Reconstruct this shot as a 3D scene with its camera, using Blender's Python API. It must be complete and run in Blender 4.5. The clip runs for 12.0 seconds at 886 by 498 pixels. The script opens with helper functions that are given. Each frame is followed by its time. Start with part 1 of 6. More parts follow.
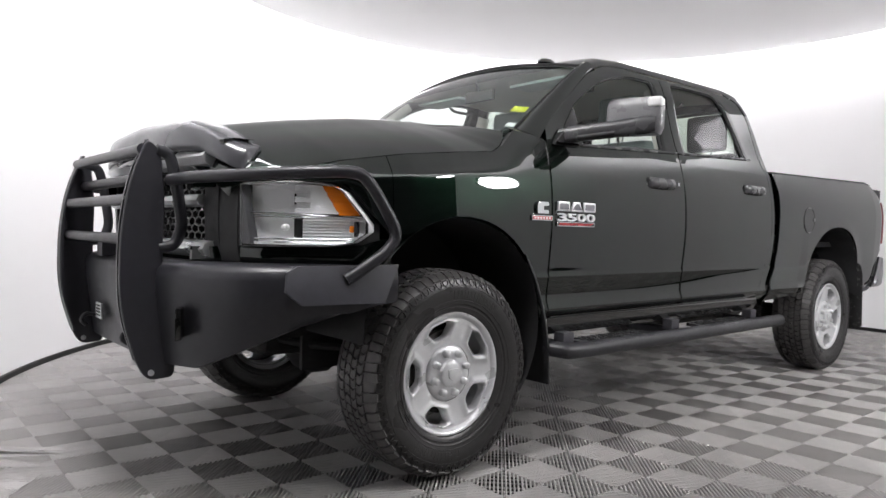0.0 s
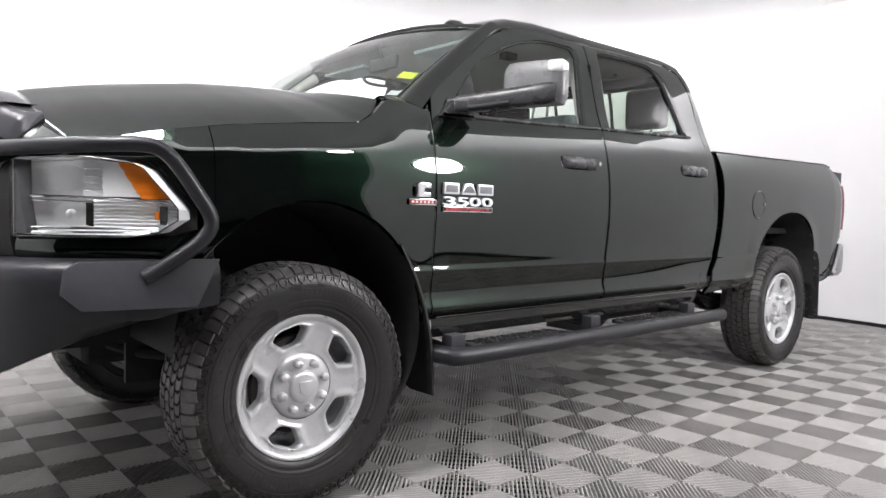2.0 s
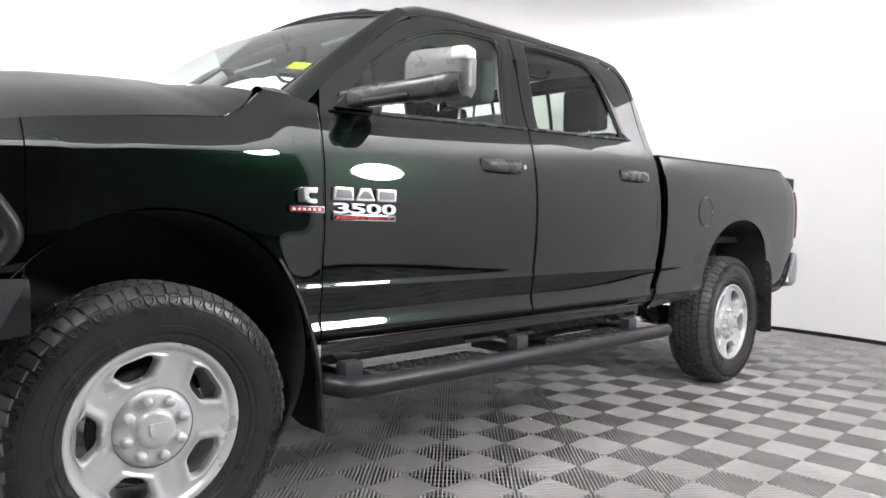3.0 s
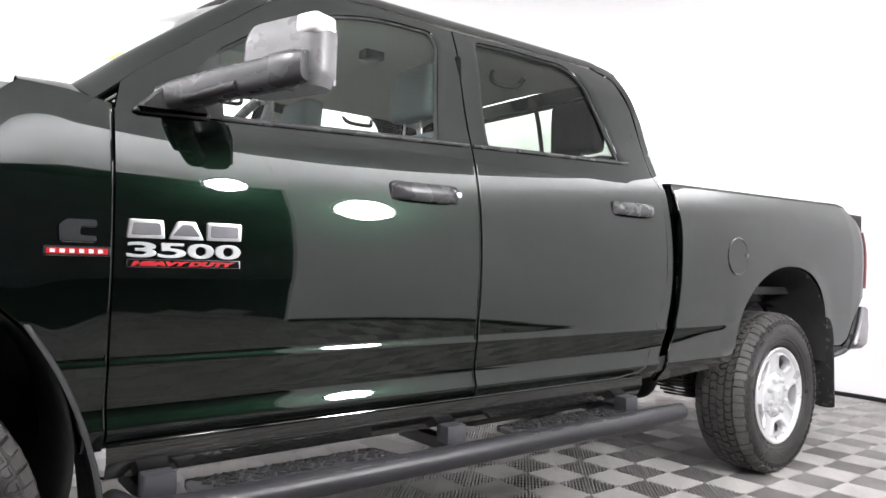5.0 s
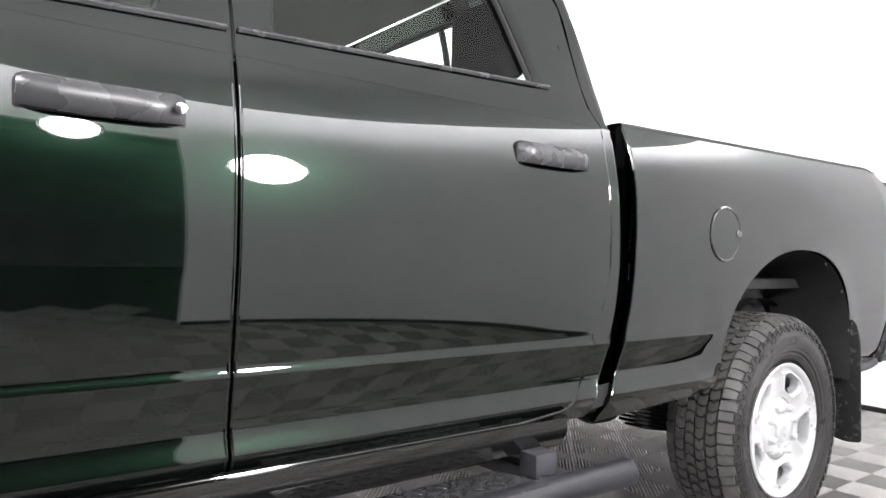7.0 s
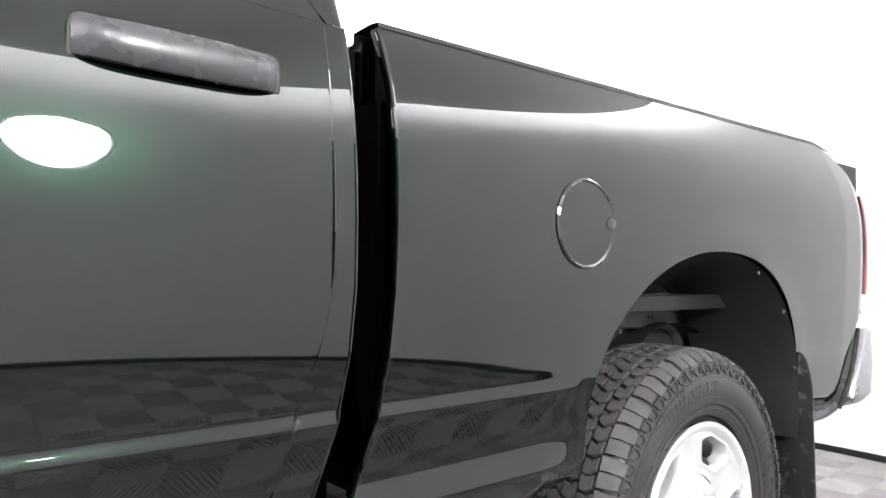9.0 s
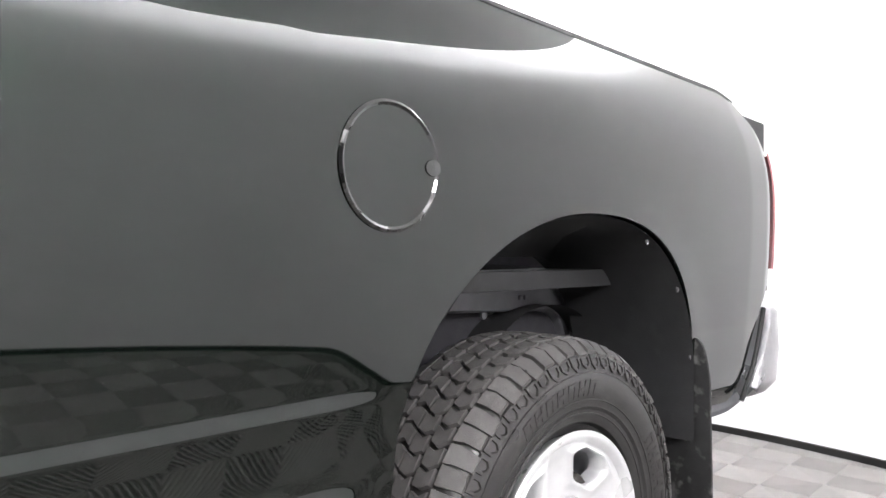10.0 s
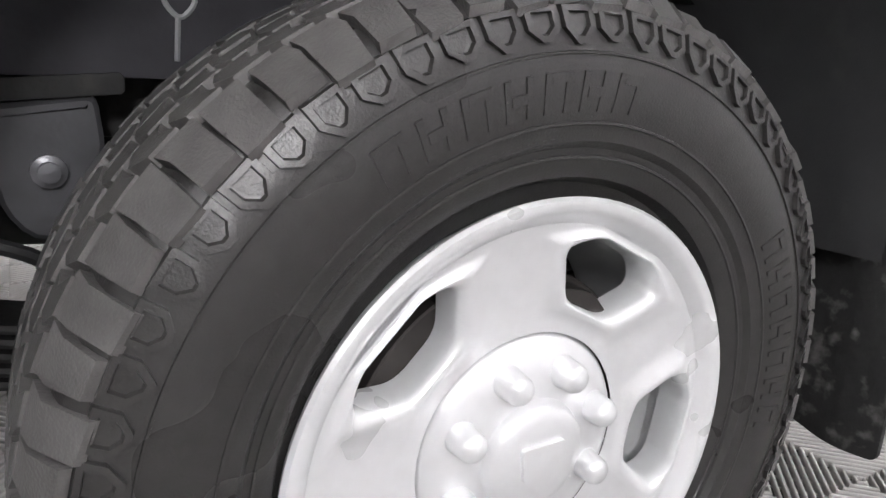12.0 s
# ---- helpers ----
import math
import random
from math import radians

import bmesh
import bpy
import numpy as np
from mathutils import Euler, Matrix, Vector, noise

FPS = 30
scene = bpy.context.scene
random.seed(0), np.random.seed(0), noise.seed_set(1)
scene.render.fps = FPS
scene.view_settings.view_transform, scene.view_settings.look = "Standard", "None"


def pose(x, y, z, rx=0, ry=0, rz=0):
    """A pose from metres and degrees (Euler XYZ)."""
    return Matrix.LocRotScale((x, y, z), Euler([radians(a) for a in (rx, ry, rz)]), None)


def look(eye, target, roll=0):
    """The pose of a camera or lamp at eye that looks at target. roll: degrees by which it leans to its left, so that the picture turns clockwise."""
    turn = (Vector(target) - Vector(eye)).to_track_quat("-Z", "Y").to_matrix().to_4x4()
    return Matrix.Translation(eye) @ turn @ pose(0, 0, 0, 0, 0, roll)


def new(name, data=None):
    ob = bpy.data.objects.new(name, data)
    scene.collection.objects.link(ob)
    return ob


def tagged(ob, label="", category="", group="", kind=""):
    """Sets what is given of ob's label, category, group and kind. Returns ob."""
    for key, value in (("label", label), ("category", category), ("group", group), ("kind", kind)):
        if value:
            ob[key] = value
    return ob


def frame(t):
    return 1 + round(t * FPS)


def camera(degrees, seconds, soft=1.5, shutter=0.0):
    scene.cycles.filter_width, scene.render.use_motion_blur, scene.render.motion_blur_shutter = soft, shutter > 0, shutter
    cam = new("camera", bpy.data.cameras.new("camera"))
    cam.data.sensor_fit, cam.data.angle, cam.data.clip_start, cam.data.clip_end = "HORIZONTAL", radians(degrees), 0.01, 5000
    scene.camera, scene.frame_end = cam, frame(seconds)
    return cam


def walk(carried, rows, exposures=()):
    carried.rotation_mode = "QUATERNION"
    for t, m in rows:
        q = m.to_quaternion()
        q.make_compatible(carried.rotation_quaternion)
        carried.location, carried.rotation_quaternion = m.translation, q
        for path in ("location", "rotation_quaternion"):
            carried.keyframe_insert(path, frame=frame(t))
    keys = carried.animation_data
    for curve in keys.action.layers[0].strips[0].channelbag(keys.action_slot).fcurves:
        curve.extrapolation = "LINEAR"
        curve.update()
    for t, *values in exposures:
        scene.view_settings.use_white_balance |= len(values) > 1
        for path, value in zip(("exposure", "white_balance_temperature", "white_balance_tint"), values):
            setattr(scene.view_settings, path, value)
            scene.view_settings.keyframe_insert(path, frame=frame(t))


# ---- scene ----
cam = camera(65.6, 12.0)
PATH = [
    (0, (-1.833, -2.987, 0.999), (-0.536, -1.466, 0.945), 1.20),
    (0.5, (-1.712, -3.007, 1.010), (-0.469, -1.444, 0.916), 0.77),
    (1, (-1.600, -3.066, 1.010), (-0.386, -1.480, 0.905), 0.72),
    (1.5, (-1.419, -3.040, 1.001), (-0.183, -1.472, 0.881), 0.80),
    (2, (-1.193, -2.951, 1.023), (0.131, -1.456, 0.919), 1.32),
    (2.5, (-1.026, -2.894, 1.002), (0.361, -1.454, 0.935), 1.45),
    (3, (-0.768, -2.877, 1.021), (0.618, -1.436, 0.950), 0.99),
    (3.2, (-0.682, -2.848, 1.025), (0.696, -1.400, 0.965), 1.00),
    (4.8, (0.031, -2.681, 1.047), (1.303, -1.137, 1.088), 1.80),
    (5, (0.143, -2.660, 1.048), (1.384, -1.092, 1.097), 1.27),
    (5.5, (0.362, -2.553, 1.035), (1.559, -0.953, 1.104), 1.11),
    (6, (0.609, -2.382, 1.053), (1.811, -0.784, 1.118), 1.42),
    (6.5, (0.854, -2.272, 1.024), (2.074, -0.687, 1.049), 1.32),
    (6.7, (0.990, -2.241, 1.035), (2.206, -0.654, 1.055), 1.38),
    (8.3, (1.843, -1.906, 1.017), (3.097, -0.347, 1.041), 0.82),
    (8.5, (1.959, -1.881, 1.034), (3.211, -0.323, 1.073), 0.89),
    (9, (2.177, -1.828, 1.020), (3.464, -0.299, 1.095), 0.57),
    (9.5, (2.442, -1.743, 1.035), (3.822, -0.296, 1.078), 0.67),
    (10, (2.644, -1.670, 1.005), (4.086, -0.284, 1.019), 0.36),
    (10.5, (2.911, -1.657, 0.979), (4.312, -0.230, 0.951), -0.50),
    (11, (3.090, -1.590, 0.920), (4.403, -0.091, 0.747), -0.28),
    (11.3, (3.226, -1.486, 0.868), (4.497, 0.038, 0.618), -0.4),
    (11.5, (3.291, -1.45, 0.846), (4.476, 0.126, 0.513), 1.8),
    (11.7, (3.346, -1.419, 0.822), (4.462, 0.192, 0.424), 2.3),
    (12, (3.412, -1.351, 0.769), (4.422, 0.284, 0.217), 3.2),
]
walk(cam, [(t, look(eye, target, roll)) for t, eye, target, roll in PATH],
     exposures=[(0, 0.68), (0.8, 1.02), (3.2, 1.12), (4.8, 1.58), (6.5, 1.82), (8.3, 2.1), (10.6, 2.0), (11.4, 1.95), (12, 1.5)])


# ---- world, lights, exposure ----
world = bpy.data.worlds.new("world")
scene.world = world
world.use_nodes = True
world.node_tree.nodes["Background"].inputs["Color"].default_value = (0.03, 0.03, 0.032, 1)
world.node_tree.nodes["Background"].inputs["Strength"].default_value = 0.4

COVE_POWER, LAMP_POWER, WALL_GLOW = 13.0, 50.0, 0.12
ROOM = (2.48, 0.09, 4.12)        # booth: centre x, centre y, inner radius
CEIL_Z, CEIL_R = 3.18, 3.71      # hanging ceiling disc
CEIL_X, CEIL_Y = 2.60, 0.0


# ---- mesh helpers ----
def mesh_of(verts, faces, smooth=True, angle=None):
    me = bpy.data.meshes.new("mesh")
    me.from_pydata([tuple(map(float, v)) for v in verts], [], [tuple(int(i) for i in f) for f in faces])
    if smooth:
        me.shade_smooth()
        if angle:
            me.set_sharp_from_angle(angle=radians(angle))
    me.validate()
    return me


def clean(verts, faces, dist=0.0004, smooth=True, angle=40, flip=False):
    """Weld, drop empty faces, and give consistent normals."""
    bm = bmesh.new()
    vs = [bm.verts.new(tuple(map(float, v))) for v in verts]
    for f in faces:
        ids = []
        for i in f:
            if int(i) not in ids:
                ids.append(int(i))
        if len(ids) > 2:
            try:
                bm.faces.new([vs[i] for i in ids])
            except ValueError:
                pass
    bmesh.ops.remove_doubles(bm, verts=bm.verts, dist=dist)
    bmesh.ops.dissolve_degenerate(bm, edges=bm.edges, dist=dist * 0.5)
    bmesh.ops.recalc_face_normals(bm, faces=bm.faces)
    if flip:
        bmesh.ops.reverse_faces(bm, faces=bm.faces)
    return from_bm(bm, smooth, angle)


def from_bm(bm, smooth=True, angle=40):
    me = bpy.data.meshes.new("mesh")
    bm.to_mesh(me)
    bm.free()
    if smooth:
        me.shade_smooth()
        if angle:
            me.set_sharp_from_angle(angle=radians(angle))
    return me


def join(*lists):
    verts, faces = [], []
    for v, f in lists:
        n = len(verts)
        verts += [tuple(p) for p in v]
        faces += [tuple(i + n for i in q) for q in f]
    return verts, faces


def grid(P, close_u=False, close_v=False):
    P = np.asarray(P, float)
    n, m = P.shape[:2]
    faces = []
    for i in range(n if close_u else n - 1):
        for j in range(m if close_v else m - 1):
            a, b = i, (i + 1) % n
            c, d = j, (j + 1) % m
            faces.append((a * m + c, b * m + c, b * m + d, a * m + d))
    return [tuple(p) for p in P.reshape(-1, 3)], faces


def curve(points, n):
    """A smooth line through the points, n even samples."""
    p = np.asarray(points, float)
    q = np.vstack([2 * p[0] - p[1], p, 2 * p[-1] - p[-2]])
    out = []
    for i in range(1, len(q) - 2):
        for t in np.linspace(0, 1, 16, endpoint=False):
            a, b, c, d = q[i - 1], q[i], q[i + 1], q[i + 2]
            out.append(0.5 * (2 * b + (c - a) * t + (2 * a - 5 * b + 4 * c - d) * t * t + (3 * b - a - 3 * c + d) * t ** 3))
    out.append(p[-1])
    return even(np.array(out), n)


def even(p, n, closed=False):
    p = np.asarray(p, float)
    if closed:
        p = np.vstack([p, p[:1]])
    s = np.r_[0, np.cumsum(np.linalg.norm(np.diff(p, axis=0), axis=1))]
    t = np.linspace(0, s[-1], n + 1)[:-1] if closed else np.linspace(0, s[-1], n)
    return np.stack([np.interp(t, s, p[:, k]) for k in range(p.shape[1])], 1)


def rounded(poly, r, k=5):
    """A polygon (2D) with its corners rounded by radius r (a number or one for each corner)."""
    p = np.asarray(poly, float)
    out = []
    for i in range(len(p)):
        a, b, c = p[i - 1], p[i], p[(i + 1) % len(p)]
        rr = r[i] if hasattr(r, "__len__") else r
        u, v = a - b, c - b
        lu, lv = np.linalg.norm(u), np.linalg.norm(v)
        d = min(rr, 0.48 * lu, 0.48 * lv)
        s, e = b + u / lu * d, b + v / lv * d
        for t in np.linspace(0, 1, k):
            out.append((1 - t) ** 2 * s + 2 * t * (1 - t) * b + t * t * e)
    return np.array(out)


def tube(points, r, seg=12, n=None, closed=False, cap=True):
    p = np.asarray(points, float)
    if n:
        p = curve(p, n)
    m = len(p)
    tan = np.gradient(p, axis=0)
    if closed:
        tan = np.roll(p, -1, 0) - np.roll(p, 1, 0)
    tan /= np.linalg.norm(tan, axis=1)[:, None]
    up = np.array([0, 0, 1.0]) if abs(tan[0][2]) < 0.9 else np.array([1.0, 0, 0])
    rings = []
    a = np.cross(tan[0], up)
    a /= np.linalg.norm(a)
    for i in range(m):
        a = a - tan[i] * (a @ tan[i])
        a /= np.linalg.norm(a)
        b = np.cross(tan[i], a)
        th = np.linspace(0, 2 * math.pi, seg, endpoint=False)
        rr = r[i] if hasattr(r, "__len__") else r
        rings.append(p[i] + rr * (np.cos(th)[:, None] * a + np.sin(th)[:, None] * b))
    v, f = grid(np.array(rings), close_u=closed, close_v=True)
    if cap and not closed:
        f.append(tuple(range(seg))[::-1])
        f.append(tuple((m - 1) * seg + i for i in range(seg)))
    return v, f


def lathe(profile, seg=64, axis="y"):
    """Rings of (radius, along) turned about an axis through the origin."""
    th = np.linspace(0, 2 * math.pi, seg, endpoint=False)
    P = []
    for r, h in profile:
        if axis == "y":
            P.append(np.stack([r * np.cos(th), np.full(seg, h), r * np.sin(th)], 1))
        elif axis == "z":
            P.append(np.stack([r * np.cos(th), r * np.sin(th), np.full(seg, h)], 1))
        else:
            P.append(np.stack([np.full(seg, h), r * np.cos(th), r * np.sin(th)], 1))
    return grid(np.array(P), close_v=True)


def block(x0, x1, y0, y1, z0, z1, bevel=0.004, seg=2, taper=None):
    bm = bmesh.new()
    bmesh.ops.create_cube(bm, size=1)
    for v in bm.verts:
        v.co = ((x0 + x1) / 2 + v.co.x * (x1 - x0), (y0 + y1) / 2 + v.co.y * (y1 - y0), (z0 + z1) / 2 + v.co.z * (z1 - z0))
    if bevel:
        bmesh.ops.bevel(bm, geom=list(bm.edges), offset=bevel, segments=seg, affect="EDGES", profile=0.7)
    v = [tuple(p.co) for p in bm.verts]
    bm.verts.index_update()
    f = [tuple(q.index for q in face.verts) for face in bm.faces]
    bm.free()
    return v, f


def prism(outline, lo, hi, axis="y", bevel=0.003, seg=2):
    """A polygon in the plane across an axis, made thick from lo to hi, its rims bevelled."""
    bm = bmesh.new()
    put = {"y": lambda a, b, c: (a, c, b), "z": lambda a, b, c: (a, b, c), "x": lambda a, b, c: (c, a, b)}[axis]
    vs = [bm.verts.new(put(a, b, lo)) for a, b in outline]
    face = bm.faces.new(vs)
    top = bmesh.ops.extrude_face_region(bm, geom=[face])
    move = [v for v in top["geom"] if isinstance(v, bmesh.types.BMVert)]
    off = Vector(put(0, 0, hi - lo))
    for v in move:
        v.co += off
    bmesh.ops.recalc_face_normals(bm, faces=bm.faces)
    if bevel:
        rim = [e for e in bm.edges if len(e.link_faces) == 2 and any(len(f.verts) == len(outline) for f in e.link_faces)]
        bmesh.ops.bevel(bm, geom=rim, offset=bevel, segments=seg, affect="EDGES", profile=0.7)
    bm.verts.index_update()
    v = [tuple(p.co) for p in bm.verts]
    f = [tuple(q.index for q in face.verts) for face in bm.faces]
    bm.free()
    return v, f


def moved(vf, m):
    return [tuple(m @ Vector(v)) for v in vf[0]], vf[1]


def mirrored(vf):
    return [(x, -y, z) for x, y, z in vf[0]], [tuple(reversed(f)) for f in vf[1]]


def thing(name, vf, material, label, category, group="", kind="", angle=40):
    me = vf if isinstance(vf, bpy.types.Mesh) else clean(*vf, angle=angle)
    ob = new(name, me)
    me.materials.clear()
    me.materials.append(material)
    return tagged(ob, label, category, group, kind)


def part(name, vf, material, parent, label="", angle=40, dist=0.0004, kind=""):
    """One mesh under a thing or under a part."""
    me = vf if isinstance(vf, bpy.types.Mesh) else clean(*vf, angle=angle, dist=dist)
    if not me.materials:
        me.materials.append(material)
    ob = new(name, me)
    ob.parent = parent
    return tagged(ob, label, kind=kind)


def sides(name, vf, material, parent, label="", angle=40, dist=0.0004):
    """A part on the driver's side and its mirror image on the other."""
    return part(name, vf, material, parent, label, angle, dist), part(name, mirrored(vf), material, parent, label, angle, dist)


# ---- materials ----
def shader(name, colour, rough=0.5, metal=0.0, coat=0.0, coat_rough=0.03, spec=0.5, grain=0.0, grain_scale=60.0,
           bump=0.0, bump_scale=300.0, wear=0.0, wear_colour=(0.5, 0.5, 0.5), vary=0.0):
    mat = bpy.data.materials.new(name)
    mat.use_nodes = True
    nt = mat.node_tree
    b = nt.nodes["Principled BSDF"]
    b.inputs["Base Color"].default_value = (*colour, 1)
    b.inputs["Roughness"].default_value = rough
    b.inputs["Metallic"].default_value = metal
    b.inputs["Coat Weight"].default_value = coat
    b.inputs["Coat Roughness"].default_value = coat_rough
    b.inputs["Specular IOR Level"].default_value = spec
    co = nt.nodes.new("ShaderNodeTexCoord")

    def tex(scale, detail=4.0):
        n = nt.nodes.new("ShaderNodeTexNoise")
        n.inputs["Scale"].default_value = scale
        n.inputs["Detail"].default_value = detail
        nt.links.new(co.outputs["Object"], n.inputs["Vector"])
        return n

    last = None
    if grain or wear or vary:
        mix = nt.nodes.new("ShaderNodeMix")
        mix.data_type = "RGBA"
        mix.inputs["A"].default_value = (*[c * (1 - grain) for c in colour], 1)
        mix.inputs["B"].default_value = (*[min(1, c * (1 + grain)) for c in colour], 1)
        nt.links.new(tex(grain_scale).outputs["Fac"], mix.inputs["Factor"])
        last = mix.outputs["Result"]
        big = tex(grain_scale / 9.0, 3.0)
        mul = nt.nodes.new("ShaderNodeMapRange")
        mul.inputs["From Min"].default_value, mul.inputs["From Max"].default_value = 0.25, 0.75
        mul.inputs["To Min"].default_value, mul.inputs["To Max"].default_value = rough * 0.82, min(1.0, rough * 1.2)
        nt.links.new(big.outputs["Fac"], mul.inputs["Value"])
        nt.links.new(mul.outputs["Result"], b.inputs["Roughness"])
    if wear:
        n = tex(grain_scale * 0.6, 8.0)
        ramp = nt.nodes.new("ShaderNodeValToRGB")
        ramp.color_ramp.elements[0].position, ramp.color_ramp.elements[1].position = 0.62 - 0.1 * wear, 0.72
        nt.links.new(n.outputs["Fac"], ramp.inputs["Fac"])
        amt = nt.nodes.new("ShaderNodeMath")
        amt.operation = "MULTIPLY"
        amt.inputs[1].default_value = min(1.0, wear)
        nt.links.new(ramp.outputs["Color"], amt.inputs[0])
        mx = nt.nodes.new("ShaderNodeMix")
        mx.data_type = "RGBA"
        mx.inputs["B"].default_value = (*wear_colour, 1)
        nt.links.new(last, mx.inputs["A"])
        nt.links.new(amt.outputs[0], mx.inputs["Factor"])
        last = mx.outputs["Result"]
    if vary:
        info = nt.nodes.new("ShaderNodeObjectInfo")
        hsv = nt.nodes.new("ShaderNodeHueSaturation")
        rng = nt.nodes.new("ShaderNodeMapRange")
        rng.inputs["To Min"].default_value, rng.inputs["To Max"].default_value = 1 - vary, 1 + vary
        nt.links.new(info.outputs["Random"], rng.inputs["Value"])
        nt.links.new(rng.outputs["Result"], hsv.inputs["Value"])
        nt.links.new(last, hsv.inputs["Color"])
        last = hsv.outputs["Color"]
    if last:
        nt.links.new(last, b.inputs["Base Color"])
    if bump:
        bp = nt.nodes.new("ShaderNodeBump")
        bp.inputs["Strength"].default_value = bump
        bp.inputs["Distance"].default_value = 0.002
        nt.links.new(tex(bump_scale, 3.0).outputs["Fac"], bp.inputs["Height"])
        nt.links.new(bp.outputs["Normal"], b.inputs["Normal"])
    return mat


def glass(name, tint, rough=0.0, face_on=0.035):
    """Thin pane: mirror gloss over a see-through tint."""
    mat = bpy.data.materials.new(name)
    mat.use_nodes = True
    nt = mat.node_tree
    nt.nodes.clear()
    out = nt.nodes.new("ShaderNodeOutputMaterial")
    mix = nt.nodes.new("ShaderNodeMixShader")
    tr = nt.nodes.new("ShaderNodeBsdfTransparent")
    gl = nt.nodes.new("ShaderNodeBsdfGlossy")
    lw = nt.nodes.new("ShaderNodeLayerWeight")
    lw.inputs["Blend"].default_value = 0.5
    pw = nt.nodes.new("ShaderNodeMath")
    pw.operation = "POWER"
    pw.inputs[1].default_value = 4.6
    nt.links.new(lw.outputs["Facing"], pw.inputs[0])
    fr = nt.nodes.new("ShaderNodeMath")
    fr.operation = "MULTIPLY_ADD"
    fr.inputs[1].default_value, fr.inputs[2].default_value = 0.95, face_on
    nt.links.new(pw.outputs[0], fr.inputs[0])
    tr.inputs["Color"].default_value = (*tint, 1)
    gl.inputs["Roughness"].default_value = rough
    nt.links.new(fr.outputs[0], mix.inputs[0])
    nt.links.new(tr.outputs[0], mix.inputs[1])
    nt.links.new(gl.outputs[0], mix.inputs[2])
    nt.links.new(mix.outputs[0], out.inputs["Surface"])
    return mat


def lamp_shader(name, colour, power):
    mat = bpy.data.materials.new(name)
    mat.use_nodes = True
    b = mat.node_tree.nodes["Principled BSDF"]
    b.inputs["Base Color"].default_value = (0.8, 0.8, 0.8, 1)
    b.inputs["Emission Color"].default_value = (*colour, 1)
    b.inputs["Emission Strength"].default_value = power
    return mat


def flake_paint(name, colour, flake, flake_rough, coat_ior=1.5):
    """Dark base and fine coloured flakes under a clear lacquer."""
    mat = shader(name, colour, 0.6, spec=0.0, coat=1.0, coat_rough=0.028)
    nt = mat.node_tree
    b = nt.nodes["Principled BSDF"]
    b.inputs["Coat IOR"].default_value = coat_ior
    out = nt.nodes["Material Output"]
    gl = nt.nodes.new("ShaderNodeBsdfGlossy")
    gl.inputs["Roughness"].default_value = flake_rough
    co = nt.nodes.new("ShaderNodeTexCoord")
    cells = nt.nodes.new("ShaderNodeTexVoronoi")
    cells.inputs["Scale"].default_value = 1500
    nt.links.new(co.outputs["Object"], cells.inputs["Vector"])
    mix = nt.nodes.new("ShaderNodeMix")
    mix.data_type = "RGBA"
    mix.inputs["A"].default_value = (*[c * 0.6 for c in flake], 1)
    mix.inputs["B"].default_value = (*[c * 1.4 for c in flake], 1)
    sep = nt.nodes.new("ShaderNodeSeparateColor")
    nt.links.new(cells.outputs["Color"], sep.inputs[0])
    nt.links.new(sep.outputs[0], mix.inputs["Factor"])
    nt.links.new(mix.outputs["Result"], gl.inputs["Color"])
    add = nt.nodes.new("ShaderNodeAddShader")
    nt.links.new(b.outputs[0], add.inputs[0])
    nt.links.new(gl.outputs[0], add.inputs[1])
    nt.links.new(add.outputs[0], out.inputs["Surface"])
    return mat


PAINT = flake_paint("paint_dark_green", (0.0008, 0.0014, 0.0011), (0.0013, 0.0038, 0.0022), 0.25, 1.63)
BLACK_PLASTIC = shader("black_plastic", (0.012, 0.012, 0.013), 0.55, grain=0.2, grain_scale=200, bump=0.25, bump_scale=900)
GREY_PLASTIC = shader("grey_black_plastic", (0.052, 0.052, 0.055), 0.27, grain=0.08, grain_scale=120, bump=0.04, bump_scale=800)
MIRROR_SHELL = shader("satin_grey_plastic", (0.15, 0.15, 0.155), 0.30, grain=0.12, grain_scale=120, bump=0.12, bump_scale=900)
GLOSS_BLACK = shader("gloss_black", (0.006, 0.006, 0.006), 0.08, coat=1.0, grain=0.1, grain_scale=80)
SMOKED = shader("smoked_acrylic", (0.060, 0.060, 0.066), 0.20, spec=0.7, grain=0.1, grain_scale=12)
WING_GREY = shader("satin_grey_steel", (0.045, 0.045, 0.052), 0.42, grain=0.2, grain_scale=30, bump=0.1, bump_scale=400)
STEEL_BLACK = shader("satin_black_steel", (0.020, 0.020, 0.024), 0.38, 0.0, grain=0.2, grain_scale=40, bump=0.1, bump_scale=500)
UNDER = shader("underbody_black", (0.012, 0.012, 0.012), 0.7, grain=0.4, grain_scale=30, bump=0.3, bump_scale=120, wear=0.25, wear_colour=(0.06, 0.055, 0.05))
LINER = shader("arch_liner", (0.013, 0.013, 0.014), 0.6, grain=0.4, grain_scale=25, bump=0.3, bump_scale=260, wear=0.12, wear_colour=(0.07, 0.07, 0.065))
FRAME_GREY = shader("frame_grey_metal", (0.15, 0.15, 0.162), 0.55, 0.3, grain=0.35, grain_scale=18, bump=0.2, bump_scale=150, wear=0.3, wear_colour=(0.13, 0.12, 0.11))
RUBBER = shader("tyre_rubber", (0.098, 0.094, 0.092), 0.38, spec=0.55, grain=0.35, grain_scale=45, bump=0.35, bump_scale=420, wear=0.28, wear_colour=(0.05, 0.046, 0.042))
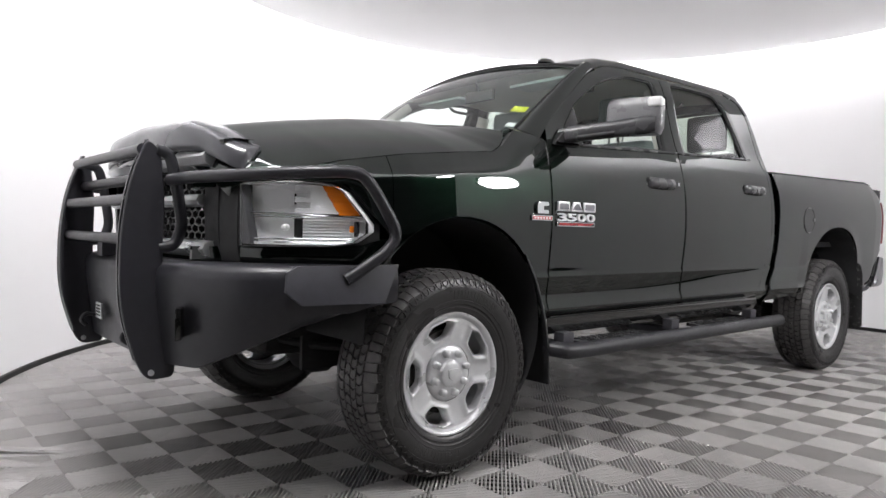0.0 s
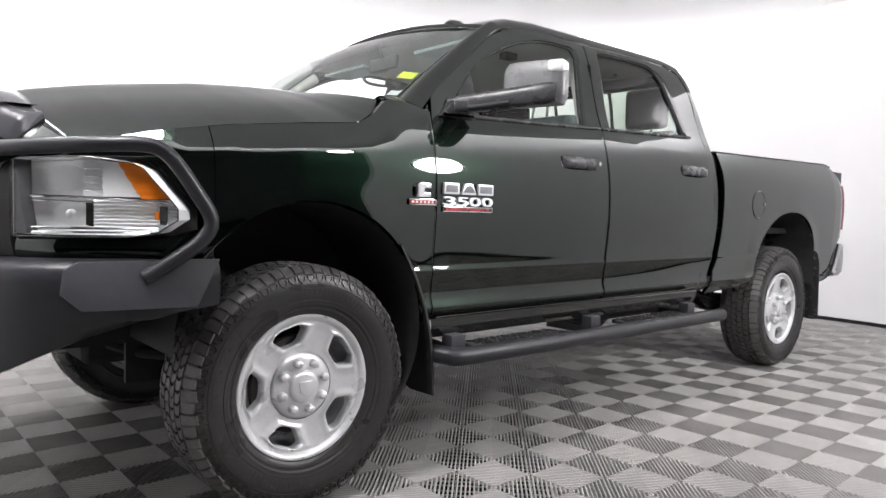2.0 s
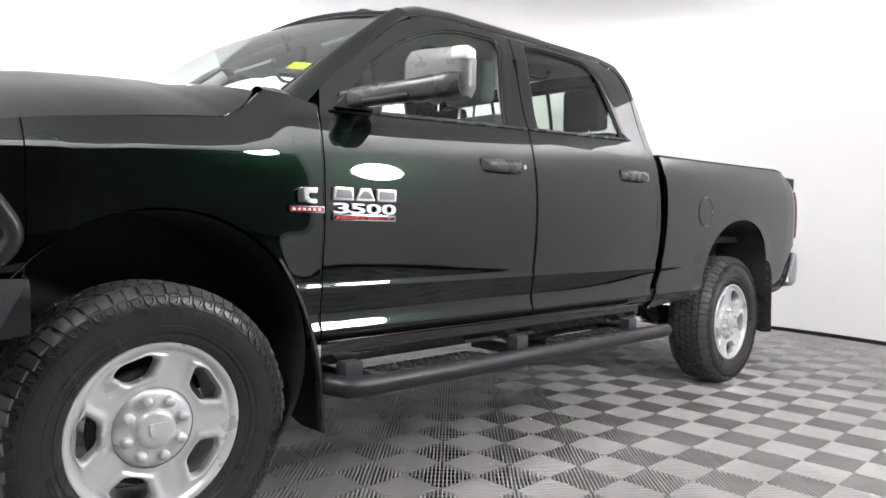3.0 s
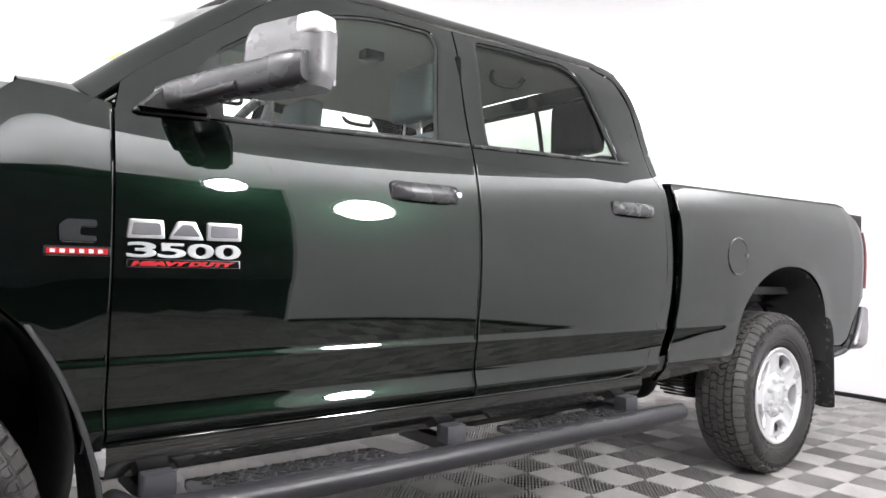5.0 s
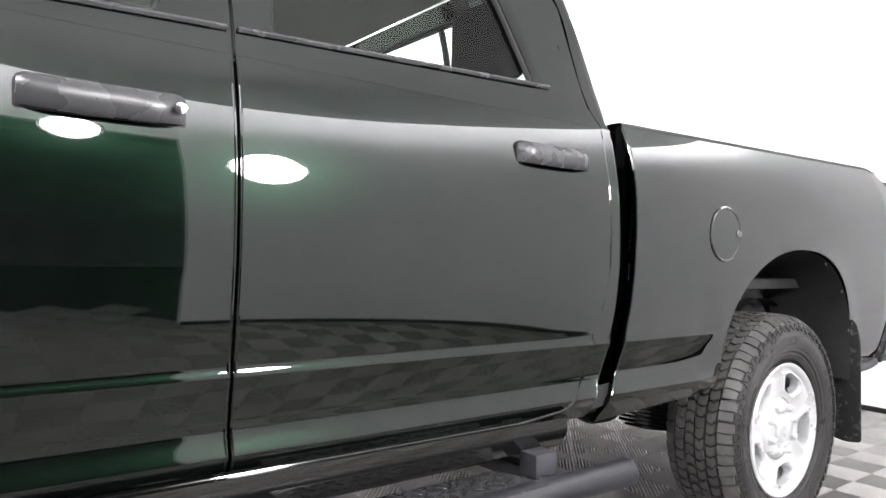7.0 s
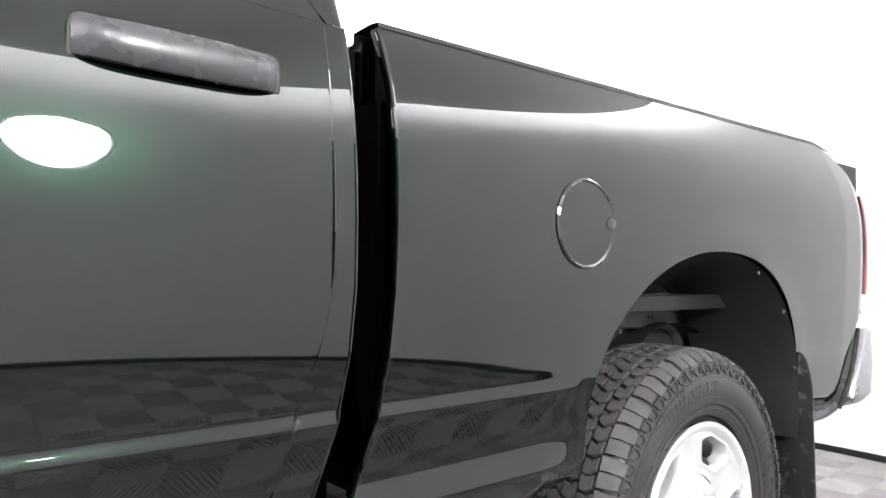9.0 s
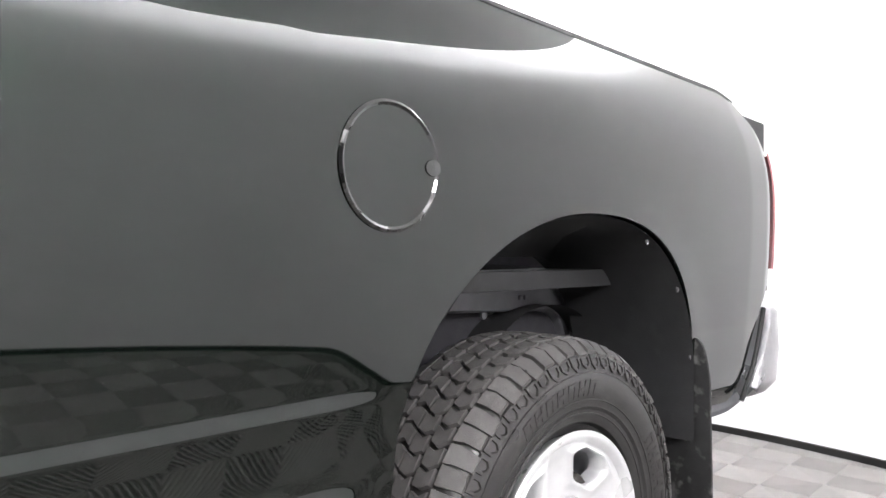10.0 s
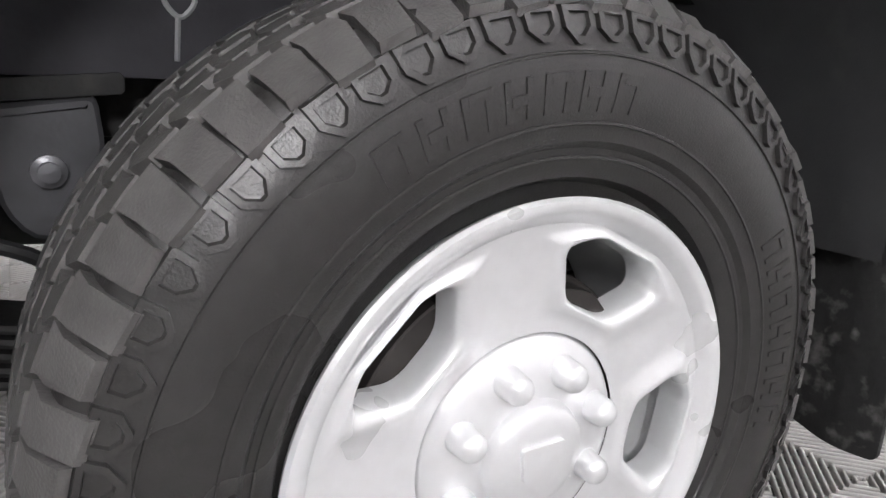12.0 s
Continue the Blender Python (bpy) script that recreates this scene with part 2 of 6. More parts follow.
RUBBER_SIDE = shader("tyre_sidewall_rubber", (0.030, 0.0288, 0.0282), 0.30, spec=0.5, grain=0.3, grain_scale=40, bump=0.2, bump_scale=500)
ALLOY = shader("silver_painted_alloy", (0.72, 0.725, 0.735), 0.30, 0.35, coat=0.4, coat_rough=0.15, grain=0.05, grain_scale=70, bump=0.04, bump_scale=500)
CHROME = shader("chrome", (0.72, 0.73, 0.74), 0.09, 1.0, grain=0.05, grain_scale=30)
SATIN_CHROME = shader("satin_chrome", (0.60, 0.61, 0.62), 0.30, 0.75, grain=0.08, grain_scale=40)
ZINC = shader("zinc_coated_steel", (0.13, 0.13, 0.14), 0.4, 0.5, grain=0.5, grain_scale=14, bump=0.3, bump_scale=40)
BRAKE = shader("brake_iron", (0.035, 0.031, 0.029), 0.6, 0.5, grain=0.5, grain_scale=40, wear=0.3, wear_colour=(0.06, 0.035, 0.022))
RED = shader("red_enamel", (0.45, 0.012, 0.018), 0.3, coat=0.5)
RED_LENS = shader("red_lamp_lens", (0.36, 0.035, 0.045), 0.35, coat=0.15, grain=0.2, grain_scale=60)
AMBER = shader("amber_lens", (0.85, 0.22, 0.015), 0.15, coat=0.6, grain=0.15, grain_scale=90)
REFLECTOR = shader("headlight_reflector", (0.96, 0.965, 0.97), 0.30, 0.08, grain=0.1, grain_scale=25, bump=0.06, bump_scale=60)
LENS = glass("clear_lamp_lens", (0.98, 0.985, 0.99))
SIDE_GLASS = glass("clear_side_glass", (0.93, 0.955, 0.94))
TINT_GLASS = glass("tinted_rear_glass", (0.60, 0.655, 0.605))
WINDSHIELD = glass("windscreen_glass", (0.86, 0.93, 0.90), face_on=0.17)
HEADLINER = shader("headliner_fabric", (0.74, 0.71, 0.65), 0.95, grain=0.12, grain_scale=200, bump=0.3, bump_scale=900)
TRIM_LIGHT = shader("grey_green_trim", (0.34, 0.39, 0.38), 0.7, grain=0.1, grain_scale=90, bump=0.2, bump_scale=600)
SEAT = shader("grey_green_seat_cloth", (0.15, 0.19, 0.19), 0.9, grain=0.2, grain_scale=160, bump=0.4, bump_scale=700)
SEAT_DARK = shader("black_seat_cloth", (0.008, 0.008, 0.009), 0.9, spec=0.08, grain=0.25, grain_scale=160, bump=0.4, bump_scale=700)
STICKER = shader("yellow_paper", (0.70, 0.72, 0.02), 0.6, grain=0.05, grain_scale=60)
PAPER = shader("white_paper", (0.8, 0.8, 0.8), 0.7, grain=0.03, grain_scale=50)
WALL = shader("white_fabric_fill_glow", (0.80, 0.80, 0.79), 0.85, grain=0.015, grain_scale=3.0, bump=0.05, bump_scale=60)
b = WALL.node_tree.nodes["Principled BSDF"]      # even glow added as fill; the fabric itself is lit by the cove
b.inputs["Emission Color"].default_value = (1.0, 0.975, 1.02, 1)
b.inputs["Emission Strength"].default_value = WALL_GLOW
CEILING = shader("white_ceiling_fill_glow", (0.80, 0.80, 0.80), 0.9, grain=0.02, grain_scale=2.0, bump=0.05, bump_scale=40)
b = CEILING.node_tree.nodes["Principled BSDF"]   # faint glow added so the ceiling reads brighter in the paint's reflections
b.inputs["Emission Color"].default_value = (1.0, 0.985, 1.0, 1)
b.inputs["Emission Strength"].default_value = 0.09
DARK_HALL = shader("grey_hall_paint", (0.34, 0.34, 0.35), 0.9, grain=0.3, grain_scale=2.0)
TILE = shader("grey_floor_tile", (0.42, 0.406, 0.392), 0.36, grain=0.10, grain_scale=14, bump=0.1, bump_scale=200, wear=0.15, wear_colour=(0.32, 0.30, 0.28), vary=0.06)
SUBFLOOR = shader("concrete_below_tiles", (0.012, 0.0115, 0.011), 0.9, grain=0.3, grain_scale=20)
TRIM_BLACK = shader("black_rubber_edge", (0.012, 0.012, 0.012), 0.6, grain=0.2, grain_scale=40)
COVE = lamp_shader("cove_tube_glow", (1.0, 0.975, 1.03), COVE_POWER)
DISC = lamp_shader("round_lamp_glow", (1.0, 0.985, 1.0), LAMP_POWER)


# ---- the booth ----
CX, CY, RAD = ROOM


def arc_wall(r0, r1, z0, z1, a0, a1, n=120):
    th = np.radians(np.linspace(a0, a1, n))
    c, s = np.cos(th), np.sin(th)
    rows = [np.stack([CX + r * c, CY + r * s, np.full(n, z)], 1) for r, z in ((r0, z0), (r0, z1), (r1, z1), (r1, z0), (r0, z0))]
    v, f = grid(np.array(rows))
    f += [tuple(k * n for k in range(4)), tuple(k * n + n - 1 for k in range(3, -1, -1))]
    return v, f


# past about 157 degrees the wall is unseen, carried on to light the front
OPEN_FROM, OPEN_TO = 186.0, 270.3
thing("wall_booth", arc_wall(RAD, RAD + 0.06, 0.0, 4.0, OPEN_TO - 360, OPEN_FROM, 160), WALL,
      "curved seamless white fabric wall of a photo booth, with added glow", "wall", kind="structure")
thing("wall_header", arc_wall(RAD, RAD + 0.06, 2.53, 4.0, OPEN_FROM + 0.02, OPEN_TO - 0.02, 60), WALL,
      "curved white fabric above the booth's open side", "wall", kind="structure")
thing("baseboard", arc_wall(RAD - 0.022, RAD - 0.001, 0.0, 0.035, OPEN_TO - 360, OPEN_FROM, 160), TRIM_BLACK,
      "thin black rubber edge along the foot of the white wall", "baseboard", kind="structure")
EX = math.radians(OPEN_FROM)
ex0 = np.array([CX + RAD * math.cos(EX), CY + RAD * math.sin(EX)])
exd = np.array([-0.60, -0.80])
exn = np.array([exd[1], -exd[0]])
for nm, off0, off1, zt, mt, lab in (("wall_flare", 0.0, 0.06, 4.0, WALL, "unseen straight white end of the booth wall"), ("baseboard_flare", -0.022, -0.001, 0.035, TRIM_BLACK, "thin black rubber edge at the wall's foot")):
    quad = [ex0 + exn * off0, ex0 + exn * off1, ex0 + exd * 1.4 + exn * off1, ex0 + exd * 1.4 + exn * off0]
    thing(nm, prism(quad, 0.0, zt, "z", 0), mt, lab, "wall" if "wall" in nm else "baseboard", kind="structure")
v, f = lathe([(0.001, CEIL_Z), (CEIL_R - 0.01, CEIL_Z), (CEIL_R, CEIL_Z + 0.01), (CEIL_R, CEIL_Z + 0.05), (0.001, CEIL_Z + 0.05)], 128, "z")
thing("ceiling", ([(x + CEIL_X, y + CEIL_Y, z) for x, y, z in v], f), CEILING, "round pale grey hanging ceiling disc", "ceiling", kind="structure")
thing("cove_light", arc_wall(CEIL_R - 0.29, CEIL_R + 0.05, 3.62, 3.64, OPEN_TO - 360, OPEN_TO - 1.0, 160), COVE, "bright white ring of cove light above the ceiling's rim", "light")

# dark hall round the booth
hall = join(*[block(*b, bevel=0) for b in (
    (-9, 12, -11, -10.9, 0, 5), (-9, 12, 8, 8.1, 0, 5), (-9.1, -9, -11, 8, 0, 5), (12, 12.1, -11, 8, 0, 5))])
thing("wall_hall", hall, DARK_HALL, "plain dark walls of the hall round the booth", "wall", kind="structure")
thing("ceiling_hall", block(-9, 12, -11, 8, 5, 5.1, bevel=0), DARK_HALL, "plain dark hall ceiling", "ceiling", kind="structure")
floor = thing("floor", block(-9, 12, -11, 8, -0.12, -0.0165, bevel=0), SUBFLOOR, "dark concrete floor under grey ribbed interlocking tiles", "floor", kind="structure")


def round_lamp(x, y, z, target, r):
    """A round lit panel with a dark rim, on a hanging rod."""
    m = look((x, y, z), target)
    root = new("round_lamp")
    root.matrix_world = m
    tagged(root, "round bright studio lamp with a white glowing face", "lamp", "studio lamps")
    v, f = lathe([(0.001, 0.0), (r, 0.0)], 48, "z")
    part("diffuser", (v, f), DISC, root, "glowing white face")
    v, f = lathe([(r + 0.001, -0.01), (r + 0.018, -0.012), (r + 0.02, 0.05), (r * 0.6, 0.09), (0.001, 0.09)], 48, "z")
    part("housing", (v, f), BLACK_PLASTIC, root)
    return root


LAMPS = [((2.82, -3.48, 1.97), (1.6, -0.9, 1.0), 0.22), ((1.78, -3.4, 2.26), (1.2, -0.9, 1.0), 0.13),
         ((-1.25, -1.25, 3.05), (-0.9, -0.5, 0.5), 0.25)]
for (lx, ly, lz), aim, lr in LAMPS:
    round_lamp(lx, ly, lz, aim, lr)

# ---- the truck: outer form ----
truck = new("pickup_truck")
tagged(truck, "dark green-black crew cab pickup truck with steel grille guard", "pickup truck")

WHEELBASE, HUB_Z = 3.795, 0.42
ZR = [0.40, 0.58, 0.62, 0.655, 0.70, 0.77, 0.803, 0.817, 0.90, 1.00, 1.10, 1.18, 1.225, 1.26, 1.30, 1.34, 1.38, 1.42, 1.46, 1.52]
DOOR_Y = [0.88, 0.915, 0.941, 0.956, 0.941, 0.949, 0.956, 0.9515, 0.960, 0.968, 0.9685, 0.9643, 0.9595, 0.9545, 0.9470, 0.9385, 0.9285, 0.916, 0.901, 0.876]
FEND_Y = [0.90, 0.930, 0.945, 0.950, 0.940, 0.945, 0.955, 0.948, 0.960, 0.968, 0.9685, 0.9645, 0.9600, 0.945, 0.917, 0.887, 0.855, 0.815, 0.77, 0.70]
BED_Y = [0.88, 0.915, 0.941, 0.956, 0.941, 0.949, 0.956, 0.9515, 0.960, 0.968, 0.972, 0.9715, 0.9685, 0.964, 0.956, 0.9445, 0.929, 0.910, 0.888, 0.86]
PLAIN_Y = [0.88, 0.905, 0.930, 0.940, 0.946, 0.951, 0.955, 0.957, 0.962, 0.969, 0.972, 0.9715, 0.9685, 0.964, 0.956, 0.9445, 0.929, 0.910, 0.888, 0.86]
ZD = np.arange(0.38, 1.56, 0.002)


def smoothed(ys, width):
    y = np.interp(ZD, ZR, ys)
    soft = np.convolve(np.pad(y, width // 2, mode="edge"), np.hanning(width) / np.hanning(width).sum(), "valid")
    crisp = np.convolve(np.pad(y, 3, mode="edge"), np.hanning(7) / np.hanning(7).sum(), "valid")
    w = np.clip((np.abs(ZD - 0.815) - 0.02) / 0.03, 0, 1) * np.clip((np.abs(ZD - 0.66) - 0.02) / 0.03, 0, 1)
    return w * soft + (1 - w) * crisp


TABLES = {k: smoothed(v, n) for k, v, n in (("door", DOOR_Y, 45), ("fender", FEND_Y, 25), ("bed", BED_Y, 45), ("plain", PLAIN_Y, 45))}


def front_arch(x):
    u = abs(x) / 0.47
    return 0.60 + 0.455 * math.sqrt(max(0, 1 - u * u)) if u < 1 else 0.60


ARCH_X = 3.80          # middle of the rear wheel opening


def rear_arch(x):
    u, p, q = ((ARCH_X - x) / 0.50, 2.0, 2.0) if x < ARCH_X else ((x - ARCH_X) / 0.455, 2.4, 2.2)
    return 0.70 + 0.384 * max(0, 1 - u ** p) ** (1 / q) if u < 1 else 0.60


def flare(x, z, x0, a, z0, b, amount):
    """How far the skin stands out round a wheel opening."""
    r = math.hypot((x - x0) / a, max(0.0, z - z0) / b)
    return amount * math.exp(-((max(0, r - 1)) / 0.16) ** 2) if r > 0.9 else amount


def half_width(x, z):
    """The body's half width at a place along it and a height."""
    crease = np.interp(x, [-0.7, -0.4, 0.03, 0.52, 0.9], [1.150, 1.188, 1.230, 1.250, 1.225]) - 1.225
    zz = z - crease * np.clip((z - 1.08) / 0.14, 0, 1) if x < 1.0 else z
    f = np.interp(zz, ZD, TABLES["fender"])
    d = np.interp(z, ZD, TABLES["door"])
    b = np.interp(z, ZD, TABLES["bed"])
    p = np.interp(z, ZD, TABLES["plain"])
    if x < 0.9:
        t = np.clip((x + 0.02) / 0.46, 0, 1)
        t = t * t * (3 - 2 * t)
        y = f * (1 - t) + d * t
    elif x < 2.76:
        y = d
    else:
        t = np.clip((x - 3.18) / 0.1, 0, 1)
        y = b * (1 - t) + p * t
    y -= np.interp(x, [-0.95, -0.815, -0.70, -0.547, -0.433, -0.25, -0.05], [0.42, 0.30, 0.165, 0.085, 0.035, 0.008, 0.0])
    y -= np.interp(x, [4.60, 4.74, 4.80, 4.84, 4.88, 4.94, 4.97], [0.0, 0.006, 0.018, 0.034, 0.060, 0.115, 0.17])
    y += flare(x, z, 0.0, 0.47, 0.60, 0.455, 0.0045) * (abs(x) < 0.8 and z < 1.2)
    y += flare(x, z, 3.785, 0.475, 0.70, 0.384, 0.005) * (abs(x - 3.785) < 0.8 and z < 1.25) * np.clip((x - 3.62) / 0.45, 0, 1)
    return float(y)


def cab_width(z):
    """Half width of the cab's side above the belt line."""
    return float(np.interp(z, [1.36, 1.40, 1.44, 1.48, 1.52, 1.60, 1.70, 1.80, 1.86, 1.90, 1.93, 1.95],
                           [0.934, 0.9225, 0.908, 0.892, 0.876, 0.851, 0.824, 0.797, 0.772, 0.750, 0.728, 0.70]))


ROWS_Z = np.unique(np.r_[np.arange(0.56, 1.50, 0.016), np.arange(0.64, 0.72, 0.006), np.arange(0.795, 0.84, 0.004), np.arange(1.19, 1.28, 0.008)])


def skin(x0, x1, lo, hi, step=0.02, lip=0.02, extra=()):
    """A body panel between two outlines over x, with its rim turned inwards."""
    xs = np.unique(np.r_[np.arange(x0, x1, step), x1, list(extra)])
    P = []
    for x in xs:
        a, b = lo(x), hi(x)
        col = []
        for z in np.r_[a, np.clip(ROWS_Z, a, b), b]:
            col.append((x, -half_width(x, z), z))
        P.append(col)
    P = np.array(P)
    v, f = grid(P)
    rim = [P[:, 0], P[:, -1], P[0], P[-1]]
    for line in rim:
        inner = line.copy()
        inner[:, 1] += lip
        vv, ff = grid(np.array([line, inner]))
        v, f = join((v, f), (vv, ff))
    return v, f


def const(c):
    return lambda x: c


def through_points(pts):
    xs, zs = zip(*pts)
    return lambda x: float(np.interp(x, xs, zs))


HOOD_SEAM = through_points([(-0.95, 1.168), (-0.686, 1.198), (-0.498, 1.244), (-0.248, 1.286), (0.037, 1.318), (0.196, 1.334), (0.262, 1.372), (0.335, 1.44), (0.44, 1.43), (0.525, 1.41)])
DOOR_TAIL = through_points([(1.0, 0.618), (2.39, 0.618), (2.54, 0.635), (2.585, 0.668), (2.62, 0.72), (2.657, 0.85), (2.68, 0.91), (2.69, 0.96), (2.697, 1.06), (2.699, 1.40)])


def fender_low(x):
    if x < -0.40:
        return 1.155 if x > -0.62 else 1.145
    if x < -0.335:
        return 0.90
    return max(front_arch(x), 0.605)


fender_v = skin(-0.335, 0.522, fender_low, HOOD_SEAM, 0.014, extra=(-0.30, -0.28))
brow = skin(-0.93, -0.338, lambda x: float(np.interp(x, [-0.93, -0.60, -0.50, -0.40, -0.338], [1.13, 1.165, 1.155, 1.03, 0.97])), HOOD_SEAM, 0.02)
chin = skin(-0.93, -0.338, const(0.86), lambda x: float(np.interp(x, [-0.93, -0.46, -0.40, -0.338], [0.925, 0.932, 0.955, 0.965])), 0.02)
fenders = sides("front_fender", join(fender_v, brow, chin), PAINT, truck, angle=35)


def ring(outer, inner, width, n=120, lip=0.03, inset=0.008):
    """A frame between two outlines in the side plane, laid onto the cab's side, its inner edge turned in."""
    outer, inner = np.asarray(outer, float), np.asarray(inner, float)
    c = inner.mean(0)

    def cast(poly, ang):
        d = np.array([math.cos(ang), math.sin(ang)])
        best = None
        for i in range(len(poly)):
            a, b = poly[i], poly[(i + 1) % len(poly)]
            e = b - a
            den = d[0] * e[1] - d[1] * e[0]
            if abs(den) < 1e-12:
                continue
            t = ((a - c)[0] * e[1] - (a - c)[1] * e[0]) / den
            u = ((a - c)[0] * d[1] - (a - c)[1] * d[0]) / den
            if t > 0 and -1e-9 <= u <= 1 + 1e-9 and (best is None or t < best):
                best = t
        return c + d * best

    angs = np.unique(np.r_[np.linspace(-math.pi, math.pi, n, endpoint=False), [math.atan2(*(p - c)[::-1]) for p in outer], [math.atan2(*(p - c)[::-1]) for p in inner[::2]]])
    P = []
    for a in angs:
        o, i = cast(outer, a), cast(inner, a)
        row = [(o[0], -width(o[1]) + 0.02, o[1])]
        for t in (0, 0.2, 0.4, 0.6, 0.8, 0.93):
            q = o + (i - o) * t
            row.append((q[0], -width(q[1]), q[1]))
        row.append((i[0], -width(i[1]) + 0.004, i[1]))
        row.append((i[0], -width(i[1]) + lip, i[1]))
        P.append(row)
    v, f = grid(np.array(P), close_u=True)
    loop = np.array([cast(inner, a) for a in angs])
    return (v, f), loop


def pane(loop, depth, width, thick=0.004):
    """Glass that fills a window loop, set in by depth."""
    k = len(loop)
    c = loop.mean(0)
    rows = [np.array([(p[0], -width(p[1]) + depth + e, p[1]) for p in (c + (loop - c) * s)]) for s, e in ((1, 0), (0.75, 0), (0.5, 0), (0.25, 0), (0.02, 0))]
    v, f = grid(np.array(rows), close_v=True)
    return v, f


def trim_loop(loop, depth, width, r=0.006):
    p = np.array([(q[0], -width(q[1]) + depth, q[1]) for q in loop])
    return tube(p, r, 8, closed=True)


CAB_K = 0.965        # height of the glasshouse
FRONT_WIN = rounded([(x, 1.40 + (z - 1.40) * CAB_K) for x, z in ((0.775, 1.418), (1.512, 1.456), (1.582, 1.830), (1.555, 1.872), (1.33, 1.868), (1.12, 1.815), (0.936, 1.722), (0.785, 1.612))], [0.02, 0.03, 0.03, 0.02, 0.1, 0.1, 0.1, 0.03], 6)
REAR_WIN = rounded([(x, 1.40 + (z - 1.40) * CAB_K) for x, z in ((1.730, 1.463), (2.478, 1.497), (2.425, 1.66), (2.355, 1.83), (2.26, 1.897), (1.95, 1.897), (1.768, 1.884))], [0.02, 0.03, 0.1, 0.08, 0.09, 0.1, 0.02], 6)
FRONT_OUT = [(x, 1.40 + (z - 1.40) * CAB_K) for x, z in [(0.53, 1.40), (1.640, 1.40), (1.645, 1.50), (1.660, 1.905), (1.33, 1.912), (1.13, 1.892), (0.96, 1.815), (0.60, 1.530), (0.545, 1.475)]]
REAR_OUT = [(x, 1.40 + (z - 1.40) * CAB_K) for x, z in [(1.647, 1.40), (2.698, 1.40), (2.662, 1.46), (2.648, 1.62), (2.630, 1.76), (2.56, 1.885), (2.44, 1.922), (2.20, 1.926), (1.667, 1.907), (1.652, 1.50)]]

for sgn in (1, -1):
    side = (lambda q: q) if sgn == 1 else mirrored
    up = np.array([1.0, 1.0 if sgn == 1 else 1.08]), np.array([0.0, 0.0 if sgn == 1 else -0.112])
    frame_v, loop = ring(np.asarray(FRONT_OUT) * up[0] + up[1], np.asarray(FRONT_WIN) * up[0] + up[1], cab_width)
    low = skin(0.528, 1.640, const(0.628), const(1.40), 0.02)
    door = part("front_door", side(join(low, frame_v)), PAINT, truck, angle=35)
    part("window_glass", side(pane(loop, 0.022, cab_width)), SIDE_GLASS, door, "clear side window glass")
    part("window_seal", side(trim_loop(loop, 0.016, cab_width, 0.009)), BLACK_PLASTIC, door, "black rubber window seal")
    frame_v, loop = ring(np.asarray(REAR_OUT) * up[0] + up[1], np.asarray(REAR_WIN) * up[0] + up[1], cab_width)
    low = skin(1.647, 2.698, DOOR_TAIL, const(1.40), 0.02, extra=(2.62, 2.64, 2.65, 2.665, 2.685, 2.692))
    door2 = part("rear_door", side(join(low, frame_v)), PAINT, truck, angle=35)
    part("window_glass", side(pane(loop, 0.022, cab_width)), TINT_GLASS, door2, "lightly tinted side window glass")
    part("window_seal", side(trim_loop(loop, 0.016, cab_width, 0.009)), BLACK_PLASTIC, door2, "black rubber window seal")
    if sgn == 1:
        DOOR_L, DOOR_RL = door, door2
    # polished line along the sills of both windows
    for a, b, dd in (((0.78, 1.414), (1.634, 1.454), door), ((1.656, 1.455), (2.52, 1.492), door2)):
        pts = [(x, -cab_width(z) - 0.003, z) for x, z in np.linspace(a, b, 12)]
        part("sill_strip", side(tube(pts, 0.006, 6)), GREY_PLASTIC, dd, "dark grey window sill strip")

# cab corner and C pillar behind the rear doors
def lean(vf, x0, x1):
    """Lets the seam between cab and bed run forward towards the sill: full at x0, none at x1."""
    out = []
    for x, y, z in vf[0]:
        k = float(np.clip((x - x1) / (x0 - x1), 0, 1))
        out.append((x - k * float(np.interp(z, [0.55, 0.65, 0.72, 0.80, 0.90, 1.0], [0.115, 0.072, 0.043, 0.019, 0.004, 0])), y, z))
    return out, vf[1]



corner_low = lambda x: 0.60
corner = skin(2.51, 2.735, corner_low, lambda x: min(1.40, DOOR_TAIL(x) - 0.006) if x < 2.698 else 1.40, 0.012, extra=(2.685, 2.694, 2.698, 2.7045))
la = [(x, 1.40 + (z - 1.40) * CAB_K) for x, z in [(2.704, 1.40), (2.668, 1.46), (2.654, 1.62), (2.636, 1.762), (2.567, 1.889), (2.445, 1.927)]]
lb = [(2.738, 1.40), (2.738, 1.50), (2.722, 1.62), (2.675, 1.80), (2.632, 1.915)]
A, B = curve([(x, 0, z) for x, z in la], 24), curve([(x, 0, z) for x, z in lb], 24)
P = []
for t in (0, 0.25, 0.5, 0.75, 0.9, 1.0):
    q = A + (B - A) * t
    P.append([(x, -cab_width(z) + 0.014 * max(0, t - 0.75) ** 2 * 16, z) for x, _, z in q])
pillar = grid(np.array(P))
sides("cab_corner", join(lean(corner, 2.735, 2.62), pillar), PAINT, truck, angle=35)

# A pillars
def screen(u, v):
    """The windscreen: u from the cowl to the roof, v across."""
    k = 1 - v * v
    base = np.array([0.47 - 0.27 * k, 0.765 * v, 1.465 + 0.032 * k])
    top = np.array([0.975 - 0.04 * k, 0.740 * v, 1.853 + 0.080 * k])
    p = base + (top - base) * u
    bulge = (0.006 + 0.030 * k) * math.sin(math.pi * u)
    return p + np.array([-bulge, 0, bulge * 0.8])


